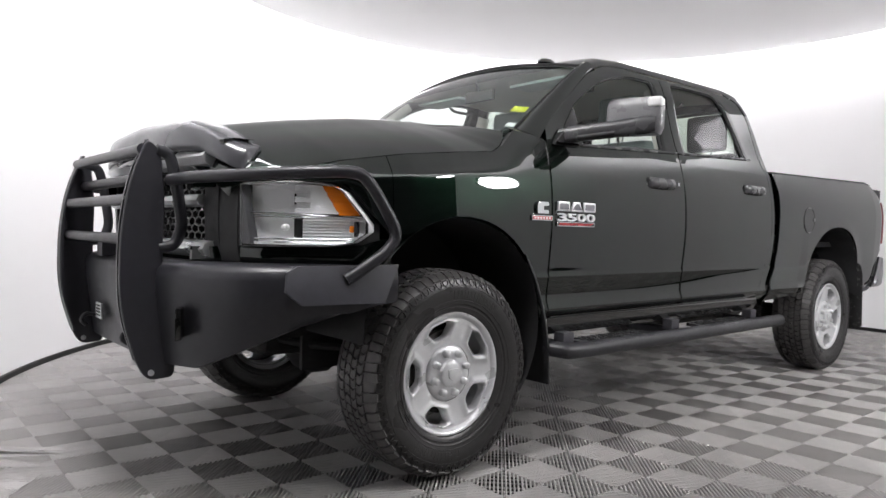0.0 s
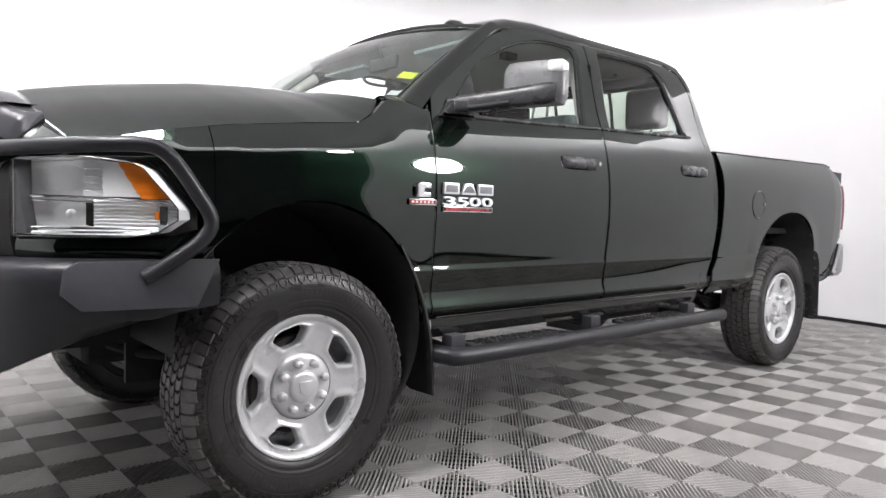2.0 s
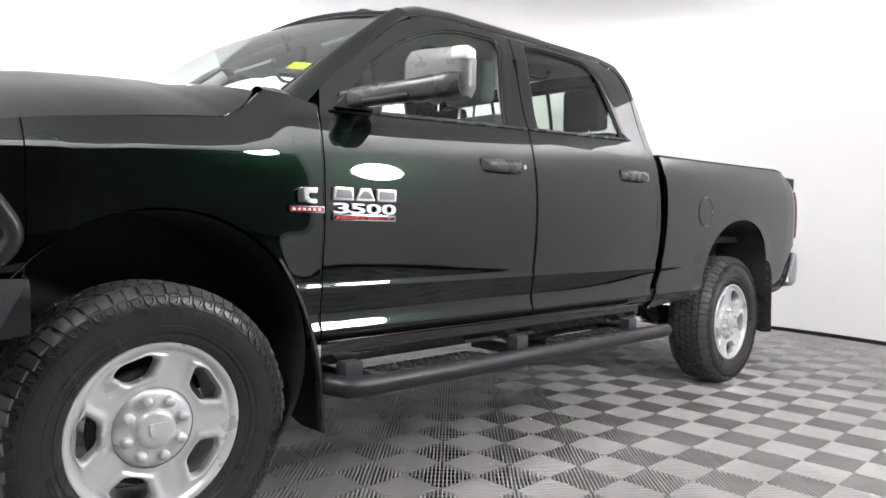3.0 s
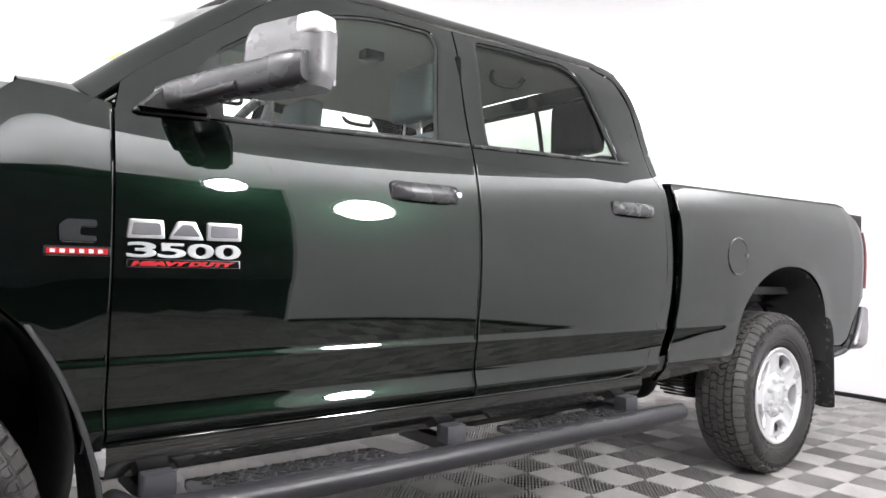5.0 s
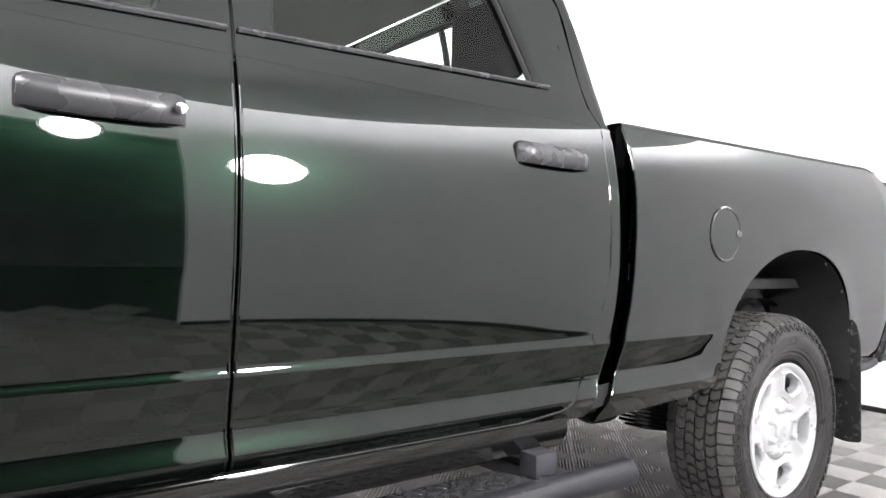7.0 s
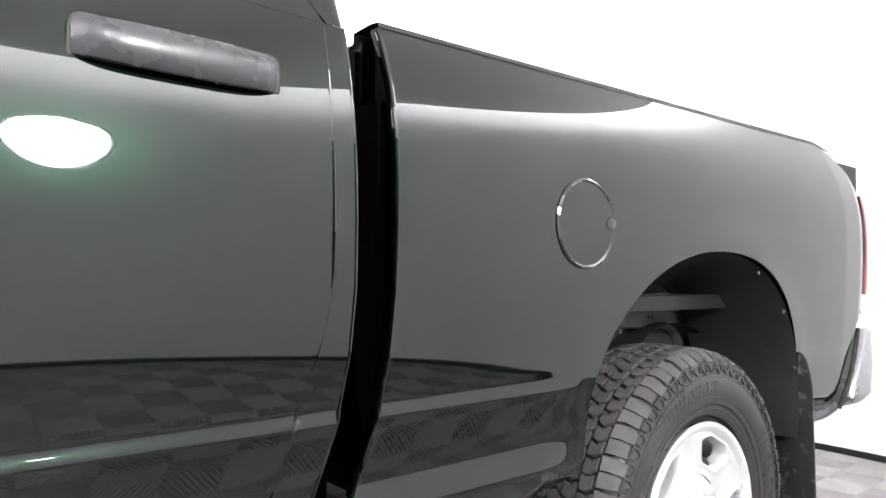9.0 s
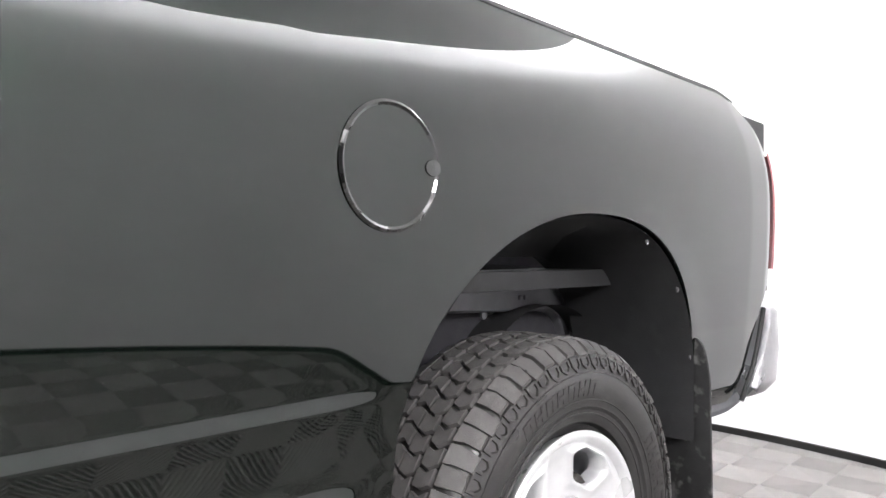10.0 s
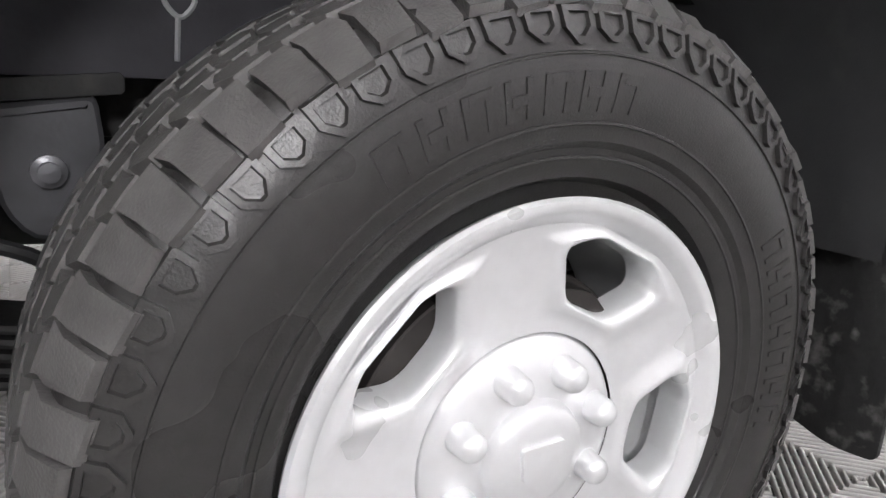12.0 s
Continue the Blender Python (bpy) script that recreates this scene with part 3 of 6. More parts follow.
us = np.linspace(0, 1, 20)
inner = np.array([screen(u, -1) for u in us])
outer = curve([(x, -cab_width(z) - 0.001, z) for x, z in ((0.470, 1.405), (0.546, 1.474), (0.605, 1.528), (0.958, 1.803), (1.05, 1.851))], 20)
inner = np.vstack([[(0.40, -0.785, 1.420)], inner])
outer = np.vstack([[(0.40, -0.900, 1.350)], outer])
P = []
for t in np.linspace(0, 1, 9):
    q = inner + (outer - inner) * t
    q = q + np.array([[-0.022, -0.010, 0.020]]) * math.sin(math.pi * t)
    P.append(q)
P.append(outer + np.array([[0.012, 0.012, -0.012]]))
P.append(outer + np.array([[0.012, 0.075, -0.012]]))
sides("windscreen_pillar", grid(np.array(P)), PAINT, truck, angle=50)
glass_v = grid(np.array([[screen(u, v) + np.array([0.006, 0, -0.008]) for v in np.linspace(-1, 1, 33)] for u in np.linspace(0, 1, 17)]))
windscreen = part("windscreen", glass_v, WINDSHIELD, truck, "large curved windscreen glass")
edge = [screen(u, -1) for u in us] + [screen(1, v) for v in np.linspace(-1, 1, 20)[1:]] + [screen(u, 1) for u in us[::-1][1:]]
part("seal", tube(np.array(edge), 0.008, 6), BLACK_PLASTIC, windscreen, "black windscreen seal")

# roof
def roof_edge(t):
    """Side rail of the roof from the windscreen to the rear."""
    x = 0.955 + (2.64 - 0.955) * t
    z = float(np.interp(x, [0.955, 1.05, 1.13, 1.33, 1.8, 2.2, 2.45, 2.64], [1.807, 1.851, 1.876, 1.897, 1.906, 1.912, 1.913, 1.910]))
    return np.array([x, -cab_width(z), z])


P = []
for t in np.linspace(0, 1, 60):
    e = roof_edge(t)
    row = []
    for w in np.r_[1, 0.985, 0.965, 0.94, 0.91, 0.87, 0.8, 0.7, 0.6, 0.45, 0.3, 0.15, 0]:
        yy = e[1] * w
        crown = np.interp(1 - w, [0, 0.015, 0.035, 0.06, 0.09, 0.13, 0.2, 0.3, 0.5, 1], [0, 0.022, 0.036, 0.046, 0.052, 0.056, 0.061, 0.066, 0.072, 0.078])
        crown *= float(np.interp(t, [0, 0.05, 0.12, 0.9, 0.965, 1], [0.55, 0.85, 1, 1, 0.75, 0.30]))
        x = e[0] - (0.03 + 0.0) * (1 - w * w) * (1 - t) ** 4
        row.append((x, yy, e[2] + crown))
    row += [(x, -y, z) for x, y, z in row[-2::-1]]
    P.append(row)
P = np.array(P)
# front edge meets the windscreen's top
for j in range(P.shape[1]):
    if abs(P[0][j][1]) < 0.745:
        P[0][j] = screen(1, np.clip(P[0][j][1] / 0.745, -1, 1))
roof_v = grid(np.vstack([P[:1] + np.array([0.0, 0.0, -0.012]), P]))
part("roof", roof_v, PAINT, truck, angle=50)

# back wall of the cab with its sliding window
back_line = curve([(2.735, 1.40), (2.735, 1.50), (2.708, 1.68), (2.678, 1.81), (2.64, 1.915), (2.61, 1.955)], 20)
WIN_Y, WIN_Z0, WIN_Z1 = 0.70, 1.46, 1.848


def back_x(z):
    return float(np.interp(z, [p[1] for p in back_line], [p[0] for p in back_line]))


ys = np.unique(np.r_[np.linspace(-0.90, 0.90, 25), -WIN_Y, WIN_Y])
zs = np.unique(np.r_[np.linspace(0.62, 1.920, 30), WIN_Z0, WIN_Z1])
vv, ff = grid(np.array([[((back_x(z) if z > 1.40 else 2.735) - 0.005, float(np.clip(y, -(cab_width(max(z, 1.4)) - 0.02), cab_width(max(z, 1.4)) - 0.02)), z) for y in ys] for z in zs]))
m = len(ys)
ff = [q for q in ff if not (abs(ys[q[0] % m] + ys[(q[0] % m) + 1]) / 2 < WIN_Y and WIN_Z0 < (zs[q[0] // m] + zs[q[0] // m + 1]) / 2 < WIN_Z1)]
back = part("cab_back", (vv, ff), PAINT, truck)
for y0, y1 in ((-0.70, -0.235), (-0.225, 0.225), (0.235, 0.70)):
    part("window_glass", grid(np.array([[(back_x(z) - 0.012, y, z) for y in (y0, y1)] for z in np.linspace(WIN_Z0, WIN_Z1, 6)])), TINT_GLASS, back, "tinted sliding rear window glass")
for y in (-0.23, 0.23):
    part("window_post", tube([(back_x(z) - 0.02, y, z) for z in np.linspace(WIN_Z0, WIN_Z1, 6)], 0.012, 6), BLACK_PLASTIC, back, "black window post")
part("window_latch", block(2.66, 2.70, -0.34, -0.22, 1.555, 1.585, 0.005), BLACK_PLASTIC, back)
loop = rounded([(-0.70, WIN_Z0), (0.70, WIN_Z0), (0.70, WIN_Z1), (-0.70, WIN_Z1)], 0.06, 6)
part("window_seal", tube([(back_x(z) - 0.01, y, z) for y, z in loop], 0.012, 6, closed=True), BLACK_PLASTIC, back)

# hood
HOOD_HALF = [0.690, 0.795, 0.838, 0.868] + [half_width(x, HOOD_SEAM(x)) - 0.004 for x in (0.0, 0.06, 0.12, 0.2)] + [0.902, 0.878, 0.830]


def hood(u, v):
    a = abs(v)
    xf, xr = -0.955 + 0.10 * a ** 2.2, 0.335 - 0.20 * (1 - a * a)
    x = xf + (xr - xf) * u
    xe = -0.855 + (0.335 + 0.855) * u
    ye = float(np.interp(xe, [-0.86, -0.70, -0.5, -0.25, 0.0, 0.06, 0.12, 0.2, 0.25, 0.29, 0.335], HOOD_HALF))
    ze = HOOD_SEAM(xe) + 0.003
    zc = float(np.interp(xe, [-0.86, -0.72, -0.4, -0.12, 0.1, 0.335], [1.364, 1.393, 1.444, 1.480, 1.495, 1.502]))
    g = 1 - a ** 3.2
    dome = 0.016 * math.exp(-((a - 0.52) / 0.12) ** 2) - 0.010 * math.exp(-((a - 0.30) / 0.2) ** 2)
    roll = 0.10 * max(0, 1 - u / 0.05) ** 2
    return np.array([x - 0.0 * roll, v * ye, ze + (zc - ze) * g + dome * min(1, u / 0.15) * min(1, (1 - u) / 0.1) - roll * (1 - 0.5 * a)])


uu = np.unique(np.r_[np.linspace(0, 0.08, 10), np.linspace(0.08, 1, 50)])
P = np.array([[hood(u, v) for v in np.linspace(-1, 1, 65)] for u in uu])
v1 = grid(P)
edges = [grid(np.array([line, line + np.array([0, 0, -0.03])])) for line in (P[:, 0], P[:, -1], P[0], P[-1])]
hood_part = part("hood", join(v1, *edges), PAINT, truck, angle=40)

# cowl under the windscreen
P = [[(0.345 - 0.20 * (1 - w * w) + t * 0.14, w * (0.80 + 0.06 * t), 1.425 + 0.03 * (1 - w * w) + 0.012 * math.sin(3 * t)) for w in np.linspace(-1, 1, 25)] for t in np.linspace(0, 1, 5)]
part("cowl", grid(np.array(P)), BLACK_PLASTIC, truck, "black plastic windscreen cowl")

# painted corners between the hood, the windscreen and the fenders
xa = np.linspace(0.335, 0.505, 12)
low_edge = np.array([(x, -half_width(x, HOOD_SEAM(x)) + 0.001, HOOD_SEAM(x)) for x in xa])
high_edge = curve([(0.335, -0.815, 1.446), (0.40, -0.785, 1.462), (0.478, -0.762, 1.474)], 12)
P = [low_edge + (high_edge - low_edge) * t + np.array([0.0, 0.0, 0.012 * math.sin(math.pi * t)]) for t in np.linspace(0, 1, 7)]
P.append(high_edge + np.array([0.0, 0.02, -0.03]))
sides("cowl_corner", grid(np.array(P)), PAINT, truck, angle=60)
# black aprons below the hood's seam and behind the front door's seam
xa = np.linspace(-0.74, 0.50, 44)
P = [[(x, -(half_width(x, HOOD_SEAM(x)) - d), HOOD_SEAM(x) - e) for x in xa] for d, e in ((0.012, 0.022), (0.05, 0.024), (0.16, 0.03))]
sides("hood_apron", grid(np.array(P)), UNDER, truck, "black inner fender apron")
P = [[(x, -(half_width(x, z) - 0.024), z) for z in np.linspace(0.63, 1.405, 40)] for x in (0.49, 0.525, 0.56)]
sides("door_jamb", grid(np.array(P)), UNDER, truck, "black door jamb")

# bed
BED_TOP = through_points([(2.80, 1.422), (3.9, 1.445), (4.56, 1.460), (4.66, 1.442), (4.75, 1.376), (4.80, 1.322), (4.86, 1.318)])


def bed_low(x):
    if 3.3005 < x < 4.2545:
        return max(rear_arch(x), 0.62)
    if x < 3.4:
        return float(np.interp(x, [2.80, 3.31], [0.575, 0.615]))
    return float(np.interp(x, [4.254, 4.56, 4.71, 4.83], [0.62, 0.60, 0.855, 0.955]))


bed_side = skin(2.805, 4.815, bed_low, BED_TOP, 0.014, extra=(3.3, 3.3008, 3.303, 3.31, 4.235, 4.245, 4.2505, 4.254, 4.2548))
bed_l, bed_r = sides("bed_side", lean(bed_side, 2.805, 3.28), PAINT, truck, angle=35)
P = [(x, -half_width(x, BED_TOP(x)) + 0.028, BED_TOP(x) + 0.002) for x in np.linspace(2.81, 4.66, 40)]
capv = grid(np.array([[(x, y + dy, z + dz) for x, y, z in P] for dy, dz in ((-0.028, 0.0), (-0.024, 0.010), (0.0, 0.012), (0.05, 0.010), (0.055, -0.05))]))
sides("rail_cap", capv, BLACK_PLASTIC, truck, "black plastic bed rail cap")
# upper corner above and below the lamp
c1 = skin(4.816, 4.962, lambda x: 1.316, lambda x: 1.322, 0.01)
c2 = skin(4.816, 4.962, lambda x: float(np.interp(x, [4.84, 4.962], [0.90, 0.90])), const(0.963), 0.01)
sides("bed_corner", c1, PAINT, truck)
sides("bed_corner", c2, PAINT, truck)
P = np.array([[(x, -half_width(x, z) - 0.008 - 0.016 * math.sin(math.pi * (x - 4.818) / 0.145), z) for x in np.linspace(4.818, 4.962, 18)] for z in np.r_[0.965, np.linspace(0.975, 1.305, 14), 1.315]])
lamps = sides("tail_lamp", grid(P), RED_LENS, truck, "dark red tail lamp lens")
part("tailgate", block(4.88, 4.955, -0.76, 0.76, 0.80, 1.312, 0.02, 3), PAINT, truck)
part("bed_floor", block(2.80, 4.90, -0.80, 0.80, 0.93, 0.97, 0.004), LINER, truck, "black lined bed floor")
part("bed_front", join(block(2.80, 2.83, -0.925, 0.925, 0.66, 1.30, 0.004), block(2.80, 2.83, -0.87, 0.87, 1.305, 1.41, 0.004)), PAINT, truck)
sides("bed_inner_wall", block(2.83, 4.90, -0.90, -0.86, 1.09, 1.42, 0.004), LINER, truck)
# rubber seal; its near-black colour also puts in the gap's shade
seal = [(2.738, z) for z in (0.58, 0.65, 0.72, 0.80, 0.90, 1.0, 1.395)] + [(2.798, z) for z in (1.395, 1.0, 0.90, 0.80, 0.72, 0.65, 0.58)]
part("cab_gap_seal", lean(prism(seal, -0.855, 0.855, "y", 0), 2.73, 2.60), shader("gap_rubber_shade_black", (0.004, 0.004, 0.004), 0.9, spec=0.05, grain=0.2, grain_scale=60), truck, "black rubber between cab and bed, near-black for the gap's shade")


# ---- wheels ----
TYRE_R, TYRE_W = 0.420, 0.272
Y_OUT = -0.135          # outer face of the tyre from the wheel's middle


def tyre_profile():
    """(radius, along y) from the outer bead over the tread to the inner bead."""
    half = [(0.226, -0.088), (0.246, -0.098), (0.252, -0.112), (0.262, -0.118), (0.278, -0.121), (0.284, -0.1265), (0.289, -0.127), (0.294, -0.1285), (0.315, -0.134),
            (0.340, -0.1365), (0.362, -0.134), (0.378, -0.1285), (0.392, -0.121), (0.401, -0.111), (0.4055, -0.095), (0.4085, -0.06), (0.4095, 0.0)]
    return half + [(r, -y) for r, y in half[-2::-1]]


def tread_radius(w):
    """Radius of the tread at w metres across."""
    r = float(np.interp(abs(w), [0, 0.06, 0.095, 0.112, 0.122, 0.130], [0.4095, 0.4085, 0.4055, 0.4005, 0.392, 0.378]))
    return r


WORN = random.Random(11)


def tread_block(poly, depth, top_in=0.0018, drop=None):
    """A raised block over a polygon of (arc metres, across)."""
    R = 0.41
    pts = np.asarray(poly, float) + np.array([(WORN.uniform(-0.0022, 0.0022), WORN.uniform(-0.0012, 0.0012)) for _ in poly])
    depth *= WORN.uniform(0.86, 1.06)
    c = pts.mean(0)
    v = []
    for lvl in (0, 1):
        for p in pts:
            q = p if lvl == 0 else c + (p - c) * (1 - top_in / max(0.008, np.linalg.norm(p - c)))
            th = q[0] / R
            base = tread_radius(q[1])
            slope = max(0.0, (abs(q[1]) - 0.108) / 0.02)
            out = depth if lvl else -0.003
            rr = base + out * (1 - 0.55 * min(1, slope))
            y = q[1] + math.copysign(out * 0.75 * min(1, slope), q[1])
            v.append((rr * math.cos(th), y, rr * math.sin(th)))
    n = len(pts)
    f = [tuple(range(n, 2 * n))] + [(i, (i + 1) % n, n + (i + 1) % n, n + i) for i in range(n)]
    return v, f


def tyre():
    bits = []
    C = 2 * math.pi * 0.41
    N = 34
    step = C / N
    rnd = random.Random(4)
    for i in range(N):
        s = i * step
        # centre rows: interlocking slanted blocks, each cut by a thin sipe
        for row, (w0, w1, sh) in enumerate(((-0.036, -0.002, 0.0), (0.002, 0.036, 0.5))):
            o = s + sh * step
            k = 0.010 if row == 0 else -0.010
            for a, b in ((0.05, 0.475), (0.525, 0.95)):
                bits.append(tread_block([(o + a * step, w0), (o + a * step + k, (w0 + w1) / 2), (o + a * step + 0.3 * k, w1), (o + b * step + 0.3 * k, w1), (o + b * step + k, (w0 + w1) / 2), (o + b * step, w0)], 0.0095))
        for sg in (-1, 1):
            o = s + (0.25 if sg < 0 else 0.75) * step
            # intermediate row
            for a, b in ((0.045, 0.47), (0.53, 0.955)):
                e = 0.007 * sg
                bits.append(tread_block([(o + a * step, sg * 0.042), (o + a * step + 0.006, sg * 0.060), (o + a * step - 0.004, sg * 0.078), (o + b * step - 0.004 + e * 0.4, sg * 0.078), (o + b * step + 0.006, sg * 0.060), (o + b * step, sg * 0.042)], 0.0095))
            # shoulder lugs, in turn long and short
            for h, (a, b, w) in enumerate(((0.03, 0.490, 0.127), (0.512, 0.955, 0.124))):
                o2 = s + (0.1 if sg < 0 else 0.6) * step
                lug = [(o2 + a * step, sg * 0.084), (o2 + a * step, sg * 0.106), (o2 + (a + 0.02) * step, sg * w), (o2 + (b - 0.02) * step, sg * w), (o2 + b * step, sg * 0.106), (o2 + b * step, sg * 0.084)]
                bits.append(tread_block(lug, 0.0092, 0.0009))
    return join(*bits)


def sidewall_relief():
    """Scalloped lugs below the shoulder, rings, and plain raised bars in the place of lettering."""
    bits = []
    N = 68
    for sg in (-1, 1):
        for i in range(N):
            # pointed lug with a sunken slot, its tip towards the rim
            thm, hw = 2 * math.pi * (i + 0.5) / N, 2 * math.pi / N * 0.44
            tip = 0.3575 if i % 2 else 0.3605
            def lug_y(r):
                return float(np.interp(r, [0.34, 0.362, 0.378, 0.392], [0.1365, 0.134, 0.1285, 0.121]))
            pts = [(0.387, -hw), (0.370, -hw), (tip, -0.25 * hw), (tip, 0.25 * hw), (0.370, hw), (0.387, hw)]
            cr = 0.374
            v = []
            for shrink, lift in ((1.0, -0.002), (0.95, 0.0050), (0.62, 0.0050), (0.55, 0.0014)):
                for r, d in pts:
                    rr, dd = cr + (r - cr) * shrink, d * shrink
                    v.append((rr * math.cos(thm + dd), sg * (lug_y(rr) + lift), rr * math.sin(thm + dd)))
            f = [(6 * lv + k, 6 * lv + (k + 1) % 6, 6 * lv + 6 + (k + 1) % 6, 6 * lv + 6 + k) for lv in range(3) for k in range(6)]
            bits.append((v, f + [tuple(range(18, 24))]))
        for r, y, w in ((0.3525, 0.1358, 0.0014), (0.299, 0.1300, 0.0016), (0.2705, 0.1200, 0.0018)):
            th = np.linspace(0, 2 * math.pi, 128, endpoint=False)
            bits.append(tube(np.stack([r * np.cos(th), np.full(128, sg * y), r * np.sin(th)], 1), w, 5, closed=True))
    # bars of lettering size
    for start in (0.30, 1.87, 3.44, 5.01):
        for i in range(7):
            th = start + i * 0.112
            strokes = [(0.308, 0.339, 0.0, 0.018), (0.308, 0.339, 0.060, 0.078), ((0.331, 0.339), (0.319, 0.327))[i % 2] + (0.018, 0.060)]
            for r0, r1, a, b in strokes:
                v = []
                for r in (r0, r1):
                    for t in (th + a, th + b):
                        y = -float(np.interp(r, [0.294, 0.315, 0.340], [0.1285, 0.134, 0.1365]))
                        v += [(r * math.cos(t), y + 0.001, r * math.sin(t)), (r * math.cos(t), y - 0.0013, r * math.sin(t))]
                bits.append((v, [(1, 3, 7, 5), (0, 1, 5, 4), (2, 6, 7, 3), (0, 2, 3, 1), (4, 5, 7, 6)]))
    for i in range(26):
        th = 0.55 + i * 0.028 + (0.05 if i > 12 else 0)
        r = 0.281
        y = -0.1225
        w = 0.006
        v = [(r * math.cos(th), y, r * math.sin(th)), ((r + w) * math.cos(th), y - 0.003, (r + w) * math.sin(th)),
             ((r + w) * math.cos(th + 0.012), y - 0.003, (r + w) * math.sin(th + 0.012)), (r * math.cos(th + 0.012), y, r * math.sin(th + 0.012))]
        v += [(a, b - 0.0016, c) for a, b, c in v]
        bits.append((v, [(4, 5, 6, 7), (0, 1, 5, 4), (1, 2, 6, 5), (2, 3, 7, 6), (3, 0, 4, 7)]))
    return join(*bits)


def rim():
    """Disc with five window openings, lips round them, and the barrel."""
    bits = []
    R_HUB, R_OUT = 0.117, 0.226
    half = math.pi / 5
    for k in range(5):
        th0 = k * 2 * math.pi / 5
        # window outline in (angle offset * mean radius, radius)
        win = rounded([(-0.028, 0.146), (0.028, 0.146), (0.066, 0.200), (0.044, 0.2145), (-0.044, 0.2145), (-0.066, 0.200)], [0.022, 0.022, 0.021, 0.024, 0.024, 0.021], 9)
        n = len(win)
        c = np.array([0, 0.182])
        P, ends = [], []
        for p in win:
            d = p - c
            d /= np.linalg.norm(d)
            best = 9
            # sector border: hub circle, outer circle, and the two straight sides
            for rr in (R_HUB, R_OUT):
                if abs(d[1]) > 1e-9:
                    t = (rr - c[1]) / d[1]
                    if t > 0:
                        best = min(best, t)
            for sgn in (-1, 1):
                # |a| = half * r
                den = d[0] - sgn * half * d[1]
                if abs(den) > 1e-9:
                    t = (sgn * half * c[1] - c[0]) / den
                    if t > 0:
                        best = min(best, t)
            ends.append(c + d * best)
        for sgn in (-1, 1):
            for rr in (R_HUB, R_OUT):       # the sector's four corners
                corner = np.array([sgn * half * rr, rr])
                near = min(range(n), key=lambda i: np.linalg.norm(ends[i] - corner))
                ends[near] = corner
        for p, q in zip(win, ends):
            d = (p - c) / np.linalg.norm(p - c)
            row = []
            for t, h in ((0, -0.034), (0, -0.012), (0.02, -0.004), (0.07, 0.0035), (0.15, 0.0080), (0.25, 0.0085), (0.36, 0.0055), (0.50, 0.0015), (0.66, 0.0), (0.84, 0.0), (1.0, 0.0)):
                z = p + (q - p) * t
                r, a = z[1], z[0] / z[1]
                base = float(np.interp(r, [0.10, 0.115, 0.14, 0.17, 0.20, 0.226], [-0.014, -0.013, -0.011, -0.008, -0.003, 0.004]))
                hh = h * (0.85 - 0.35 * d[1] * d[1]) if h > 0 else h
                row.append((r * math.cos(th0 + a), -(base + hh), r * math.sin(th0 + a)))
            P.append(row)
        bits.append(grid(np.array(P), close_u=True))
    # barrel and flange
    bits.append(lathe([(0.2185, -0.0002), (0.2250, -0.0022), (0.2262, -0.0040), (0.231, -0.0085), (0.236, -0.0145), (0.242, -0.018), (0.2485, -0.018), (0.2515, -0.014), (0.250, -0.008), (0.243, -0.004), (0.232, 0.03), (0.220, 0.06), (0.218, 0.17), (0.238, 0.19), (0.25, 0.196)], 96))
    bits.append(lathe([(0.117, 0.025), (0.113, 0.030), (0.100, 0.04), (0.06, 0.04)], 64))
    return join(*bits)


def cap():
    return lathe([(0.1175, 0.012), (0.1170, -0.008), (0.111, -0.0165), (0.100, -0.0215), (0.084, -0.0245), (0.062, -0.027), (0.057, -0.0285), (0.0545, -0.037), (0.051, -0.041), (0.040, -0.0435), (0.020, -0.0450), (0.0005, -0.0455)], 64)


def nut():
    v, f = lathe([(0.0165, 0.001), (0.0155, -0.003), (0.0148, -0.012), (0.0140, -0.020), (0.0115, -0.0245), (0.006, -0.027), (0.0004, -0.0275)], 20)
    return v, f


TYRE_ME = clean(*lathe(tyre_profile(), 128), angle=28)
TYRE_ME.materials.append(RUBBER_SIDE)
TREAD_ME = clean(*tyre(), angle=28, dist=0.00005)
TREAD_ME.materials.append(RUBBER)
SIDE_ME = clean(*sidewall_relief(), angle=28, dist=0.00005)
SIDE_ME.materials.append(RUBBER_SIDE)
RIM_ME = clean(*rim(), angle=40)
RIM_ME.materials.append(ALLOY)
CAP_ME = clean(*cap(), angle=40)
CAP_ME.materials.append(ALLOY)
NUT_ME = clean(*nut(), angle=40)
NUT_ME.materials.append(ALLOY)
# plain raised shield in the place of the maker's emblem
shield = rounded([(-0.026, 0.020), (0.026, 0.020), (0.022, -0.014), (0.0, -0.030), (-0.022, -0.014)], 0.006, 4)
EMB_ME = clean(*prism(shield, -0.049, -0.043, "y", 0.0012), angle=40)
EMB_ME.materials.append(ALLOY)
DISC_ME = clean(*lathe([(0.08, 0.045), (0.168, 0.045), (0.170, 0.047), (0.170, 0.072), (0.08, 0.072)], 64), angle=40)
DISC_ME.materials.append(BRAKE)
CAL_ME = clean(*prism(rounded([(-0.13, 0.10), (-0.06, 0.155), (0.06, 0.155), (0.13, 0.10), (0.10, 0.07), (0.0, 0.105), (-0.10, 0.07)], 0.015, 4), 0.02, 0.10, "y", 0.006), angle=40)
CAL_ME.materials.append(BRAKE)
